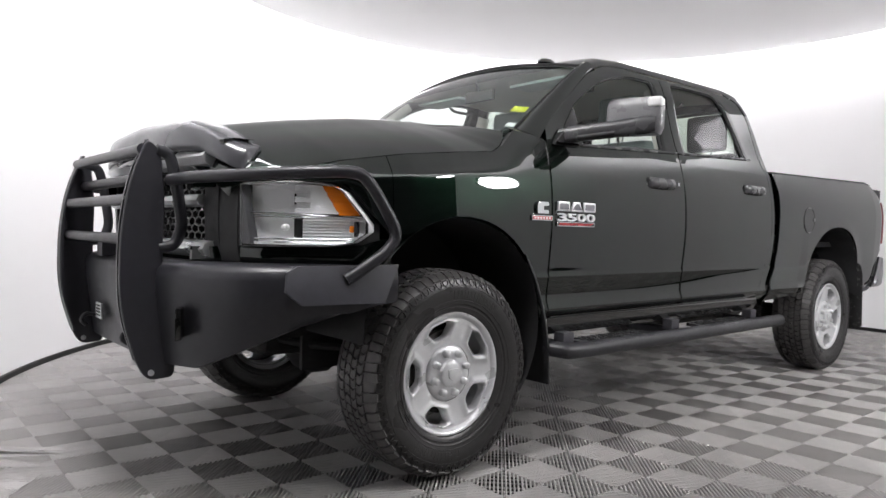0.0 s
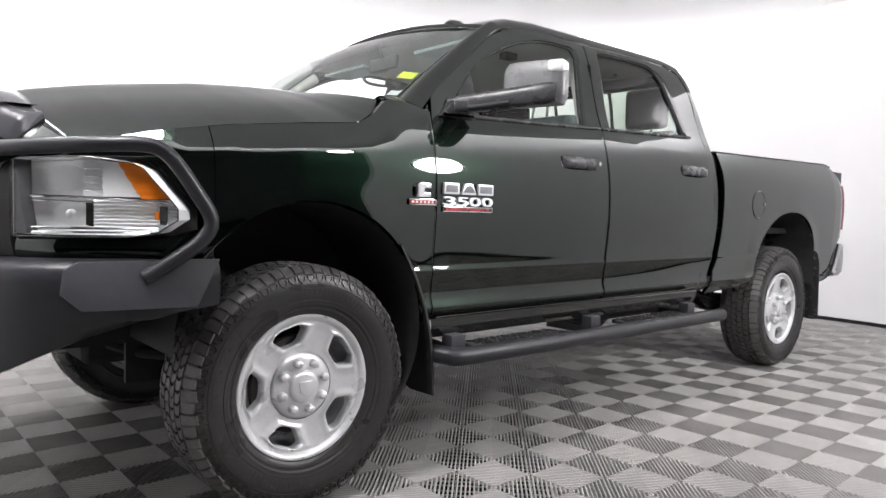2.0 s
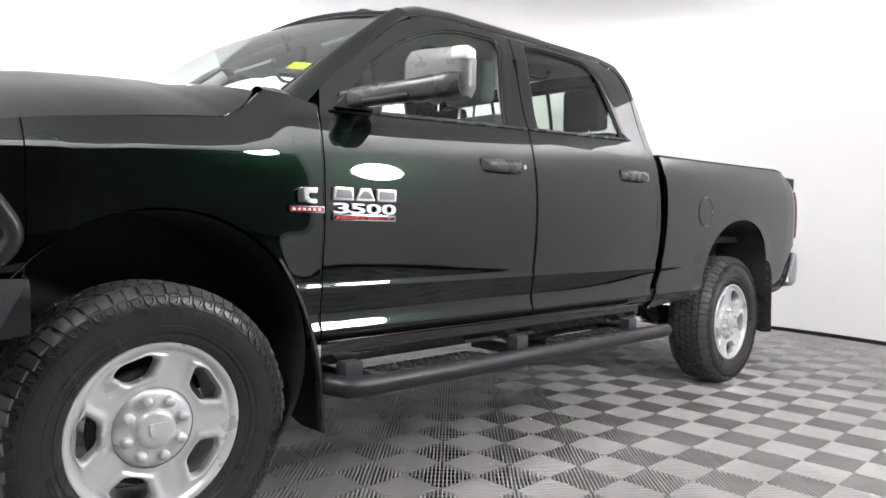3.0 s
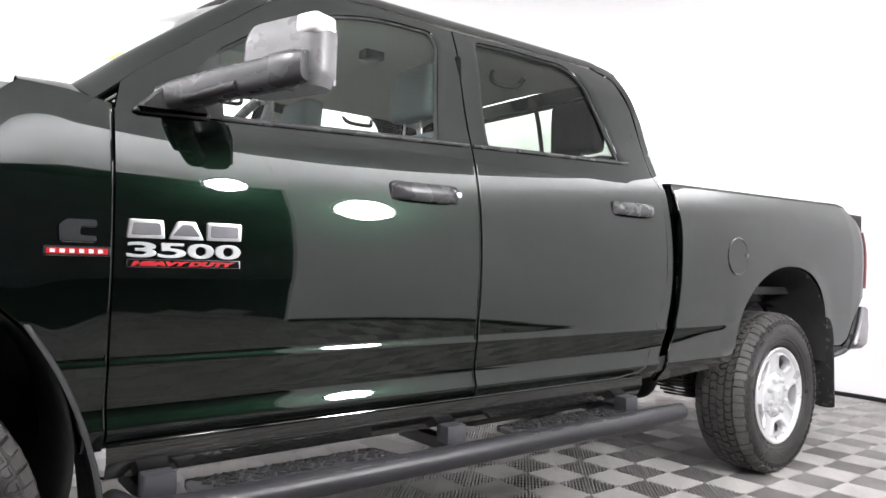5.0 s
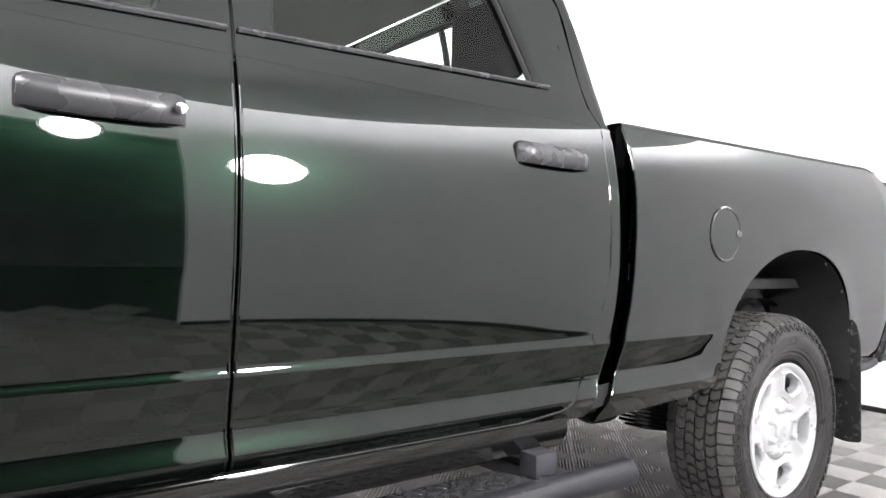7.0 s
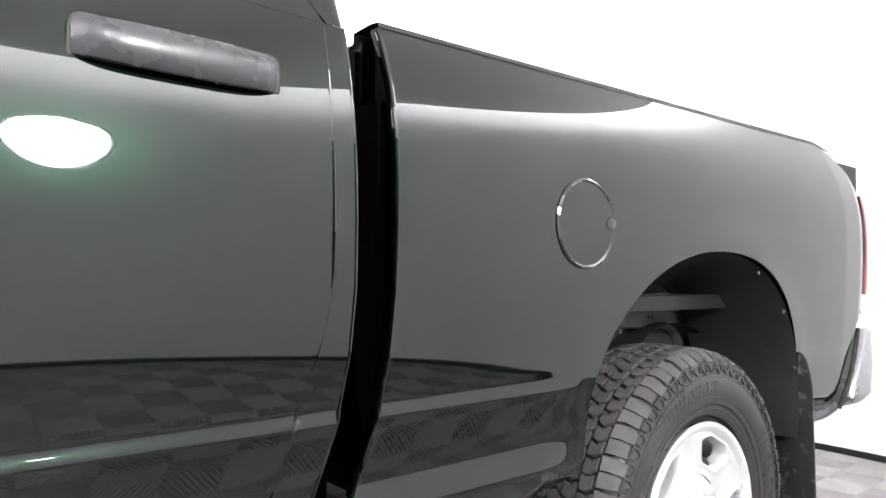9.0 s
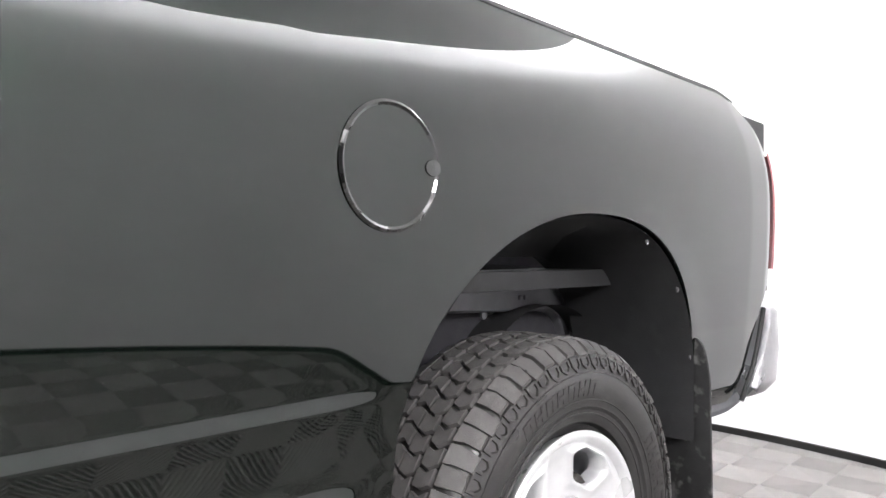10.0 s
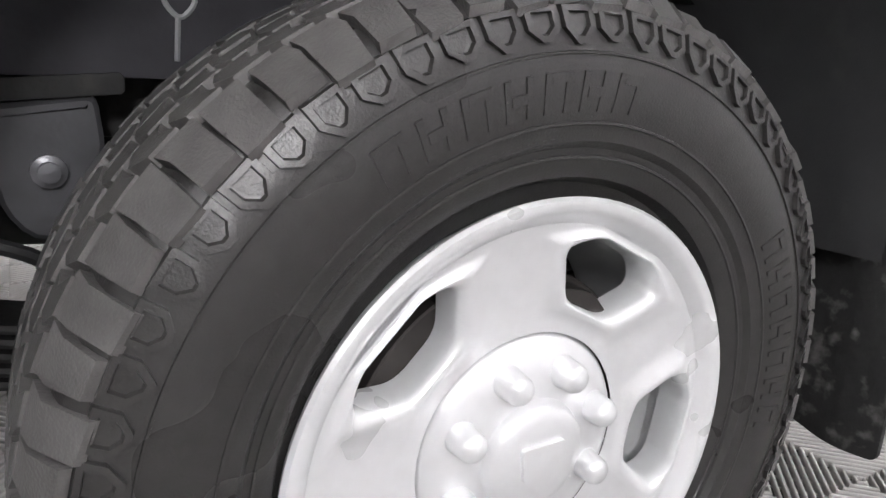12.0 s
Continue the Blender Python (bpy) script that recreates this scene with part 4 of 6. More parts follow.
DRUM_ME = clean(*lathe([(0.0005, 0.02), (0.085, 0.02), (0.09, 0.03), (0.09, 0.10), (0.06, 0.12), (0.055, 0.24)], 48), angle=40)
DRUM_ME.materials.append(UNDER)


NUT_PHASE = 22.5


def wheel(x, y, turn, nuts=0.0, far=False, sag=0.0):
    w = new("wheel", RIM_ME)
    w.parent = truck
    w["label"] = "silver alloy wheel with five openings and eight lug nuts"
    w.matrix_local = pose(x, y, HUB_Z - sag, 0, 0, 180 if far else 0) @ pose(0, 0, 0, 0, -turn, 0)

    def sub(name, me, m=None, label=""):
        o = new(name, me)
        o.parent = w
        if m is not None:
            o.matrix_local = m
        return tagged(o, label)

    # the tyre's middle lies behind the disc, and above it where the load sags
    back = pose(0, 0, 0, 0, turn, 0) @ Matrix.Translation((0, 0.092 + 0.7 * sag, sag)) @ pose(0, 0, 0, 0, -turn, 0) @ Matrix.Scale(1.006, 4)
    sub("tyre", TYRE_ME, back, "black all-terrain tyre with blocky worn tread")
    tagged(sub("tread", TREAD_ME, back), "worn dark grey tread blocks", kind="stuff")
    tagged(sub("sidewall_relief", SIDE_ME, back), "raised rubber lugs and marks on the sidewall", kind="stuff")
    sub("centre_cap", CAP_ME, Matrix.Translation((0, 0.026, 0)), "bright round centre cap")
    sub("emblem", EMB_ME, pose(0, 0.026, 0, 0, turn, 0))
    for i in range(8):
        a = 2 * math.pi * i / 8 + radians(NUT_PHASE + nuts)
        at = pose(0, 0, 0, 0, turn, 0) @ Matrix.Translation((0.084 * math.cos(a), 0.003, 0.084 * math.sin(a)))
        sub("lug_nut", NUT_ME, at, "moulded silver lug nut cover")
    sub("brake_disc", DISC_ME, None, "dark worn brake disc")
    sub("brake_caliper", CAL_ME, pose(0, 0, 0, 0, turn + 50, 0))
    sub("hub", DRUM_ME)
    return w


WY = 0.897
wheel(0.0, -WY, 34.0, -6.0)
wheel(WHEELBASE, -WY - 0.010, 64.0, -1.5, sag=0.014)
wheel(0.0, WY, 10.0, 0.0, True)
wheel(WHEELBASE, WY + 0.010, 50.0, 0.0, True, sag=0.014)


# ---- the truck: front end ----
FRONT_PLAN = [(-0.885, 0.0), (-0.880, -0.30), (-0.862, -0.52), (-0.832, -0.66), (-0.735, -0.785), (-0.60, -0.868), (-0.47, -0.925), (-0.385, -0.952)]
plan = curve([(x, y, 0) for x, y in FRONT_PLAN], 160)


def on_front(y):
    """x of the nose at a place across."""
    return float(np.interp(-abs(y), plan[::-1, 1], plan[::-1, 0]))


def front_line(y0, y1, n):
    ys = np.linspace(y0, y1, n)
    return [(on_front(y), y) for y in ys]


# grille: surround, cross bars and honeycomb
def bar_along(y0, y1, z0, z1, depth, out, n=24, bulge=0.012):
    P = []
    zm, hz = (z0 + z1) / 2, (z1 - z0) / 2
    for y in np.linspace(y0, y1, n):
        x = on_front(y)
        P.append([(x - out + depth, y, zm - hz), (x - out + 0.006, y, zm - hz), (x - out - bulge * 0.6, y, zm - hz * 0.7), (x - out - bulge, y, zm), (x - out - bulge * 0.6, y, zm + hz * 0.7), (x - out + 0.006, y, zm + hz), (x - out + depth, y, zm + hz)])
    v, f = grid(np.array(P))
    m = 7
    f += [tuple(range(m)), tuple((n - 1) * m + i for i in range(m - 1, -1, -1))]
    return v, f


surround = join(bar_along(-0.60, 0.60, 1.205, 1.285, 0.06, 0.03, 40, 0.03), bar_along(-0.60, 0.60, 0.885, 0.945, 0.06, 0.03, 40, 0.03))
grille = part("grille", surround, SATIN_CHROME, truck, "dull silver grille surround")
for y0, y1 in ((-0.63, -0.545), (0.545, 0.63)):
    part("grille_upright", bar_along(y0, y1, 0.885, 1.245, 0.06, 0.012, 8, 0.012), BLACK_PLASTIC, grille, "black upright beside the mesh")
part("grille_bar", bar_along(-0.545, 0.545, 1.068, 1.112, 0.05, 0.035, 30, 0.018), SATIN_CHROME, grille, "dull silver cross bar")
part("grille_bar", join(bar_along(-0.035, 0.035, 0.945, 1.066, 0.05, 0.035, 6, 0.018), bar_along(-0.035, 0.035, 1.114, 1.205, 0.05, 0.035, 6, 0.018)), SATIN_CHROME, grille)
hexes = []
R, FLAT = 0.031, 0.58
for i in range(-11, 12):
    for j in range(0, 12):
        y = i * R * math.sqrt(3) * 0.98 + (0.5 * R * math.sqrt(3) if j % 2 else 0)
        z = 0.935 + j * R * 1.47 * FLAT
        if abs(y) > 0.57 or z > 1.21:
            continue
        v = []
        for r, d in ((R * 0.97, 0.0), (R * 0.80, 0.0), (R * 0.74, 0.02)):
            for k in range(6):
                a = math.radians(60 * k + 30)
                yy, zz = y + r * math.cos(a), z + r * math.sin(a) * FLAT
                v.append((on_front(yy) + 0.004 + d, yy, zz))
        f = []
        for k in range(6):
            k2 = (k + 1) % 6
            f += [(k, k2, 6 + k2, 6 + k), (6 + k, 6 + k2, 12 + k2, 12 + k)]
        hexes.append((v, f))
part("grille_mesh", mesh_of(*join(*hexes), smooth=False), GREY_PLASTIC, grille, "dark honeycomb grille mesh", kind="stuff")
part("grille_back", grid(np.array([[(on_front(y) + 0.05, y, z) for y in np.linspace(-0.6, 0.6, 20)] for z in (0.88, 1.27)])), UNDER, grille)
# body colour posts between grille and headlights
sides("grille_post", bar_along(-0.70, -0.628, 0.875, 1.17, 0.05, 0.012, 8, 0.006), BLACK_PLASTIC, truck)
# black carrier behind the headlights and painted strip below them
P = [[(on_front(y) + 0.088, y, z) for y in np.linspace(-0.56, -0.925, 20)] for z in (0.86, 1.0, 1.175)]
P.append([(x + 0.10, y, z + 0.02) for x, y, z in P[-1]])
sides("lamp_carrier", grid(np.array(P)), UNDER, truck, "black lamp carrier")
sides("lamp_base", bar_along(-0.93, -0.70, 0.868, 0.938, 0.05, 0.0, 16, 0.006), PAINT, truck)
# filler above the grille
P = [[(on_front(y) - 0.03 + dx, y, z) for y in np.linspace(-0.66, 0.66, 30)] for dx, z in ((0.0, 1.285), (0.0, 1.30), (0.04, 1.31), (0.12, 1.31))]
part("nose_panel", grid(np.array(P)), PAINT, truck)
# smoked deflector wrapped over the hood's front edge
def hood_z(x, y):
    u = 0.1
    for _ in range(8):
        xe = -0.855 + 1.19 * u
        ye = float(np.interp(xe, [-0.86, -0.70, -0.5, -0.25, 0.0], [0.690, 0.795, 0.838, 0.868, 0.884]))
        a = min(1.0, abs(y) / ye)
        xf, xr = -0.955 + 0.10 * a ** 2.2, 0.335 - 0.20 * (1 - a * a)
        u = float(np.clip((x - xf) / (xr - xf), 0, 1))
    return float(hood(u, a)[2])


low_edge = curve([(-0.965, 0.0, 1.275), (-0.960, -0.28, 1.274), (-0.940, -0.47, 1.271), (-0.905, -0.60, 1.255), (-0.866, -0.672, 1.222), (-0.815, -0.715, 1.190)], 40)
top_edge = curve([(-0.800, 0.0, 0), (-0.792, -0.28, 0), (-0.775, -0.44, 0), (-0.755, -0.55, 0), (-0.748, -0.62, 0), (-0.742, -0.690, 0)], 40)
rise = np.array([hood_z(b[0], b[1]) for b in top_edge])
rise = np.maximum(rise + 0.003, np.convolve(np.pad(rise, 6, mode="edge"), np.ones(13) / 13, mode="valid") + 0.006)
P = []
for a, b, bz in zip(low_edge, top_edge, rise):
    b = np.array([b[0], b[1], bz])
    s = min(1.0, max(0.0, (-a[1] - 0.56) / 0.18))
    w = s * s * (3 - 2 * s)                          # the end lies close to the hood
    c = np.array([a[0] + 0.004, a[1] * 1.01, b[2] + 0.004])
    c = c + ((a + b) / 2 + np.array([-0.012, -0.012, 0.006]) - c) * 0.6 * w
    row = [a + np.array([0.022, 0, -0.004]), a + np.array([0.004, 0, -0.006])]
    row += [(1 - t) ** 3 * a + 3 * t * (1 - t) * c + t ** 3 * b for t in np.linspace(0, 1, 14)]
    row += [b + np.array([0.006, 0, -0.012]), b + np.array([0.022, -a[1] * 0.02, -0.06])]
    P.append(row)
half = grid(np.array(P))
cap = (list(map(tuple, P[-1])), [tuple(range(len(P[-1])))])
half = join(half, cap)
part("hood_deflector", join(half, mirrored(half)), SMOKED, truck, "smoked black hood deflector", angle=120)


# headlights
def lamp_top(y):
    return float(np.interp(-abs(y), [-0.938, -0.930, -0.905, -0.890, -0.84, -0.70], [1.015, 1.048, 1.130, 1.148, 1.158, 1.148]))


def lamp_low(y):
    return float(np.interp(-abs(y), [-0.938, -0.918, -0.89, -0.70], [0.985, 0.945, 0.935, 0.932]))


def headlight():
    ys = np.r_[np.linspace(-0.700, -0.90, 26), np.linspace(-0.905, -0.9375, 12)]

    def sheet(d, shrink=0.0, n=12, z0=None, z1=None, y_from=0, y_to=None):
        P = []
        for y in ys[y_from:y_to]:
            lo, hi = lamp_low(y) + shrink, lamp_top(y) - shrink
            lo, hi = (lo if z0 is None else max(lo, z0)), (hi if z1 is None else min(hi, z1))
            P.append([(on_front(y) + d, y + 0.6 * d, z) for z in np.linspace(lo, max(hi, lo + 0.001), n)])
        return np.array(P)

    lens = sheet(-0.012, 0.0)
    mid = len(ys) // 2
    lens[1:-1, 1:-1, 0] -= 0.012
    back = sheet(0.050, 0.004)
    rim_lo, rim_hi = [P[:, 0] for P in (lens, back)], [P[:, -1] for P in (lens, back)]
    shell = join(grid(back), grid(np.array(rim_lo)), grid(np.array(rim_hi)), grid(np.array([lens[0], back[0]])), grid(np.array([lens[-1], back[-1]])))
    return lens, shell


lens_P, shell = headlight()
for sgn in (1, -1):
    side = (lambda q: q) if sgn == 1 else mirrored
    hl = part("headlight", side(shell), REFLECTOR, truck, "clear chrome-backed headlight with amber corner")
    part("lens", side(grid(lens_P)), LENS, hl, "clear lamp lens").visible_shadow = False
    edge = np.vstack([lens_P[:, 0], lens_P[-1, 1:], lens_P[::-1, -1][1:], lens_P[0, ::-1][1:-1]])
    part("bezel", side(tube(edge, 0.0022, 6, closed=True)), GREY_PLASTIC, hl, "thin grey lamp rim")
    plate = np.array([[(on_front(y + dy) - 0.010, y + dy, z) for y in np.linspace(-0.668, -0.704, 6)] for z, dy in ((1.152, 0.0), (1.09, -0.010), (1.02, -0.02), (0.94, -0.032))])
    part("side_bezel", side(join(grid(plate), grid(np.array([plate[:, 0], plate[:, 0] + (0.03, 0, 0)])), grid(np.array([plate[:, -1], plate[:, -1] + (0.03, 0, 0)])))), WING_GREY, hl, "dark grey upright lamp bezel")

    def deep(y, z):
        """How far the reflector lies behind the lens."""
        a = abs(y)
        if z > 1.046:
            if a < 0.822:
                return 0.016 + 0.050 * max(0.0, 1 - ((a - 0.775) / 0.115) ** 2 - ((z - 1.100) / 0.105) ** 2)
            if a < 0.850:
                return 0.020 + 0.011 * (int((z - 1.046) / 0.020) % 2) + 0.25 * (a - 0.822)
            return 0.012
        if a < 0.836:
            return 0.016 + 0.050 * max(0.0, 1 - ((a - 0.795) / 0.125) ** 2 - ((z - 0.998) / 0.095) ** 2)
        return 0.016 + 0.007 * abs(math.sin(math.pi * (z - 0.95) / 0.0105))

    for ya, yz, za, zz, nm in ((0.702, 0.821, 1.048, 1.2, "high reflector bowl"), (0.702, 0.835, 0.9, 1.042, "low reflector bowl"), (0.823, 0.849, 1.048, 1.2, "stepped reflector"),
                               (0.851, 0.926, 1.048, 1.2, "smooth corner reflector"), (0.837, 0.930, 0.9, 1.042, "ribbed reflector")):
        P = []
        for y in np.linspace(-ya, -yz, 40):
            lo, hi = max(za, lamp_low(y) + 0.006), min(zz, lamp_top(y) - 0.006)
            P.append([(on_front(y) + deep(y, z) * 0.85, y + 0.5 * deep(y, z), z) for z in np.linspace(lo, max(hi, lo + 0.002), 40)])
        part("reflector", side(grid(np.array(P))), REFLECTOR, hl, "bright " + nm, angle=60)
    # the bulb's white colour stands for the bright glint in the low bowl
    part("bulb", side(moved(lathe([(0.013, 0.0), (0.0135, -0.012), (0.010, -0.022), (0.0005, -0.027)], 16), Matrix.Translation((on_front(-0.792) + 0.034, -0.792, 0.998)))), PAPER, hl, "bulb coloured white for its bright glint")
    # bright divider, thick over the bowls, thin over the ribs
    for dz, thick, y_end in ((0.0, 0.0045, -0.926), (-0.012, 0.0025, -0.84)):
        pts = [(on_front(y) + 0.010, y, dz + np.interp(-y, [0.715, 0.80, 0.87, 0.94], [1.047, 1.046, 1.040, 1.034])) for y in np.linspace(-0.718, y_end, 20)]
        part("divider", side(tube(pts, thick, 6)), CHROME, hl, "bright chrome divider")
    amb = np.array([[(on_front(y) + 0.002 + 0.003 * (int(t * 12) % 4 == 1), y + 0.006, 1.044 + 0.102 * t) for y in np.linspace(-0.899 + 0.026 * t, -0.927 + 0.030 * t, 8)] for t in np.linspace(0, 1, 25)])
    part("amber_reflector", side(join(grid(amb), grid(np.array([amb[:, 0], amb[:, 0] + (0.03, 0.02, 0)])), grid(np.array([amb[0], amb[0] + (0.03, 0.02, 0)])))), AMBER, hl, "amber corner reflector")
    part("lamp_cell", side(block(on_front(-0.914) + 0.006, on_front(-0.914) + 0.03, -0.926, -0.900, 0.968, 1.024, 0.004)), CHROME, hl)
    part("amber_bulb", side(block(on_front(-0.914) - 0.002, on_front(-0.914) + 0.010, -0.920, -0.906, 0.984, 1.008, 0.004)), AMBER, hl, "small amber bulb")
    pts = [(on_front(y) + 0.004, y, 0.958) for y in np.linspace(-0.735, -0.915, 16)]
    part("lower_trim", side(tube(pts, 0.004, 6)), CHROME, hl)
    pts = [(on_front(y) + 0.008, y, 0.944) for y in np.linspace(-0.71, -0.905, 16)]
    part("lower_trim", side(tube(pts, 0.006, 6)), CHROME, hl)

# steel bumper
BPLAN = curve([(-1.055, 0.0, 0), (-1.050, -0.30, 0), (-1.030, -0.50, 0), (-0.955, -0.68, 0), (-0.82, -0.83, 0), (-0.62, -0.935, 0), (-0.45, -0.972, 0), (-0.335, -0.985, 0)], 60)
tan = np.gradient(BPLAN[:, :2], axis=0)
tan /= np.linalg.norm(tan, axis=1)[:, None]
inw = np.stack([-tan[:, 1], tan[:, 0]], 1)
if inw[0][0] < 0:
    inw = -inw
s = np.linspace(0, 1, 60)
P = []
for k in range(60):
    x, y = BPLAN[k, :2]
    low = float(np.interp(s[k], [0, 0.40, 0.47, 0.60, 0.75, 0.92, 1], [0.50, 0.50, 0.50, 0.57, 0.655, 0.72, 0.735]))
    row = []
    for d, z in ((0.17, 0.862), (0.15, 0.872), (0.06, 0.872), (0.025, 0.864), (0.006, 0.845), (0.0, 0.815), (0.002, 0.76), (0.010, max(low, 0.70)), (0.035, low + 0.004), (0.05, low), (0.08, low + 0.01)):
        row.append((x + inw[k][0] * d, y + inw[k][1] * d, z))
    P.append(row)
P = np.array(P)
half = grid(P)
endcap = (list(map(tuple, P[-1])), [tuple(range(11))])
bumper = part("front_bumper", join(half, mirrored(half), endcap, mirrored(endcap)), STEEL_BLACK, truck, "matt black heavy steel bumper", angle=50)
wing = [(-0.735, 0.845), (-0.70, 0.868), (-0.34, 0.872), (-0.415, 0.738), (-0.70, 0.735), (-0.745, 0.78)]
wing_v, wing_f = prism(wing, 0.0, 0.014, "y", 0.003)


def lay(p):
    x, y, z = p
    yy = float(np.interp(x, BPLAN[:, 0], BPLAN[:, 1]))
    return (x, yy - 0.040 + y + 0.22 * (z - 0.735), z)


wv = [lay(p) for p in wing_v]
part("wing_plate", (wv, wing_f), WING_GREY, bumper, "flat welded bumper end plate")
part("wing_plate", mirrored((wv, wing_f)), WING_GREY, bumper)
# lamp recesses, winch hook, tag plate on the bumper
v, f = block(-0.008, 0.012, -0.062, 0.062, -0.055, 0.055, 0.006)
for sgn in (1, -1):
    m = pose(-0.990, -0.615 * sgn, 0.665, 0, 0, -28 * sgn)
    part("lamp_recess", moved((v, f), m), GLOSS_BLACK, bumper, "black square lamp recess")
part("tag_plate", block(-1.062, -1.054, 0.10, 0.185, 0.60, 0.665, 0.002), SATIN_CHROME, bumper, "small grey plate with unreadable marks")
for k in range(4):
    part("tag_bar", block(-1.0645, -1.061, 0.112, 0.173, 0.612 + 0.013 * k, 0.618 + 0.013 * k, 0.001), BLACK_PLASTIC, bumper)
for sgn in (1, -1):
    part("hook", tube([(-1.03, 0.30 * sgn, 0.60), (-1.075, 0.30 * sgn, 0.60), (-1.09, 0.30 * sgn, 0.575), (-1.07, 0.30 * sgn, 0.555)], 0.009, 8, n=14), STEEL_BLACK, bumper)

# grille guard
guard_plate = rounded([(-1.062, 1.300), (-1.118, 1.16), (-1.148, 0.98), (-1.152, 0.78), (-1.138, 0.66), (-1.095, 0.515), (-1.056, 0.447), (-0.965, 0.452), (-0.96, 0.50), (-1.005, 0.70), (-1.008, 0.90), (-1.0, 1.10), (-1.018, 1.262)],
                      [0.05, 0.2, 0.2, 0.2, 0.15, 0.1, 0.03, 0.02, 0.03, 0.1, 0.1, 0.1, 0.04], 5)
guard = part("grille_guard", prism(guard_plate, -0.487, -0.463, "y", 0.006, 3), STEEL_BLACK, truck, "black steel grille guard with upright plates and tubes", angle=50)
part("upright_plate", prism(guard_plate, 0.463, 0.487, "y", 0.006, 3), STEEL_BLACK, guard, angle=50)
for sgn in (1, -1):
    # flange that stiffens each upright
    front = np.array([(-1.062, 1.300), (-1.118, 1.16), (-1.148, 0.98), (-1.152, 0.78), (-1.138, 0.66), (-1.095, 0.515)])
    fl = curve([(x, 0, z) for x, z in front], 24)
    part("flange", grid(np.array([[(x + dx, -0.463 * sgn + dy * sgn, z) for x, _, z in fl] for dx, dy in ((0.0, 0.0), (0.004, 0.03), (0.012, 0.032), (0.012, 0.0))])), STEEL_BLACK, guard)
    part("loop_tube", tube([(-1.03, -0.475 * sgn, 1.262), (-0.985, -0.475 * sgn, 1.245), (-0.962, -0.475 * sgn, 1.16), (-0.945, -0.475 * sgn, 1.06), (-0.94, -0.475 * sgn, 0.99), (-0.965, -0.475 * sgn, 0.93), (-1.02, -0.475 * sgn, 0.915)], 0.021, 12, n=40), STEEL_BLACK, guard)
    part("wrap_tube", tube([(-0.985, -0.49 * sgn, 1.158), (-0.955, -0.62 * sgn, 1.165), (-0.850, -0.78 * sgn, 1.172), (-0.67, -0.95 * sgn, 1.186), (-0.55, -1.005 * sgn, 1.190), (-0.492, -1.015 * sgn, 1.160), (-0.425, -1.02 * sgn, 1.07), (-0.378, -1.02 * sgn, 0.99), (-0.398, -1.015 * sgn, 0.935), (-0.47, -0.995 * sgn, 0.875), (-0.545, -0.965 * sgn, 0.822)], 0.0215, 14, n=70), STEEL_BLACK, guard)
for z, x in ((1.262, -1.072), (1.165, -1.04), (1.085, -1.105), (0.945, -1.108)):
    part("cross_tube", tube([(x, -0.465, z), (x, -0.2, z), (x, 0.2, z), (x, 0.465, z)], 0.0205, 14), STEEL_BLACK, guard)
part("winch_box", block(-1.055, -0.99, 0.12, 0.20, 0.862, 0.935, 0.006), STEEL_BLACK, guard)
for sgn in (1, -1):
    part("bolt", moved(lathe([(0.011, 0.0), (0.011, -0.006), (0.0005, -0.008)], 10), Matrix.Translation((-1.045, -0.487 * sgn if sgn > 0 else 0.463, 0.475))), SATIN_CHROME, guard)

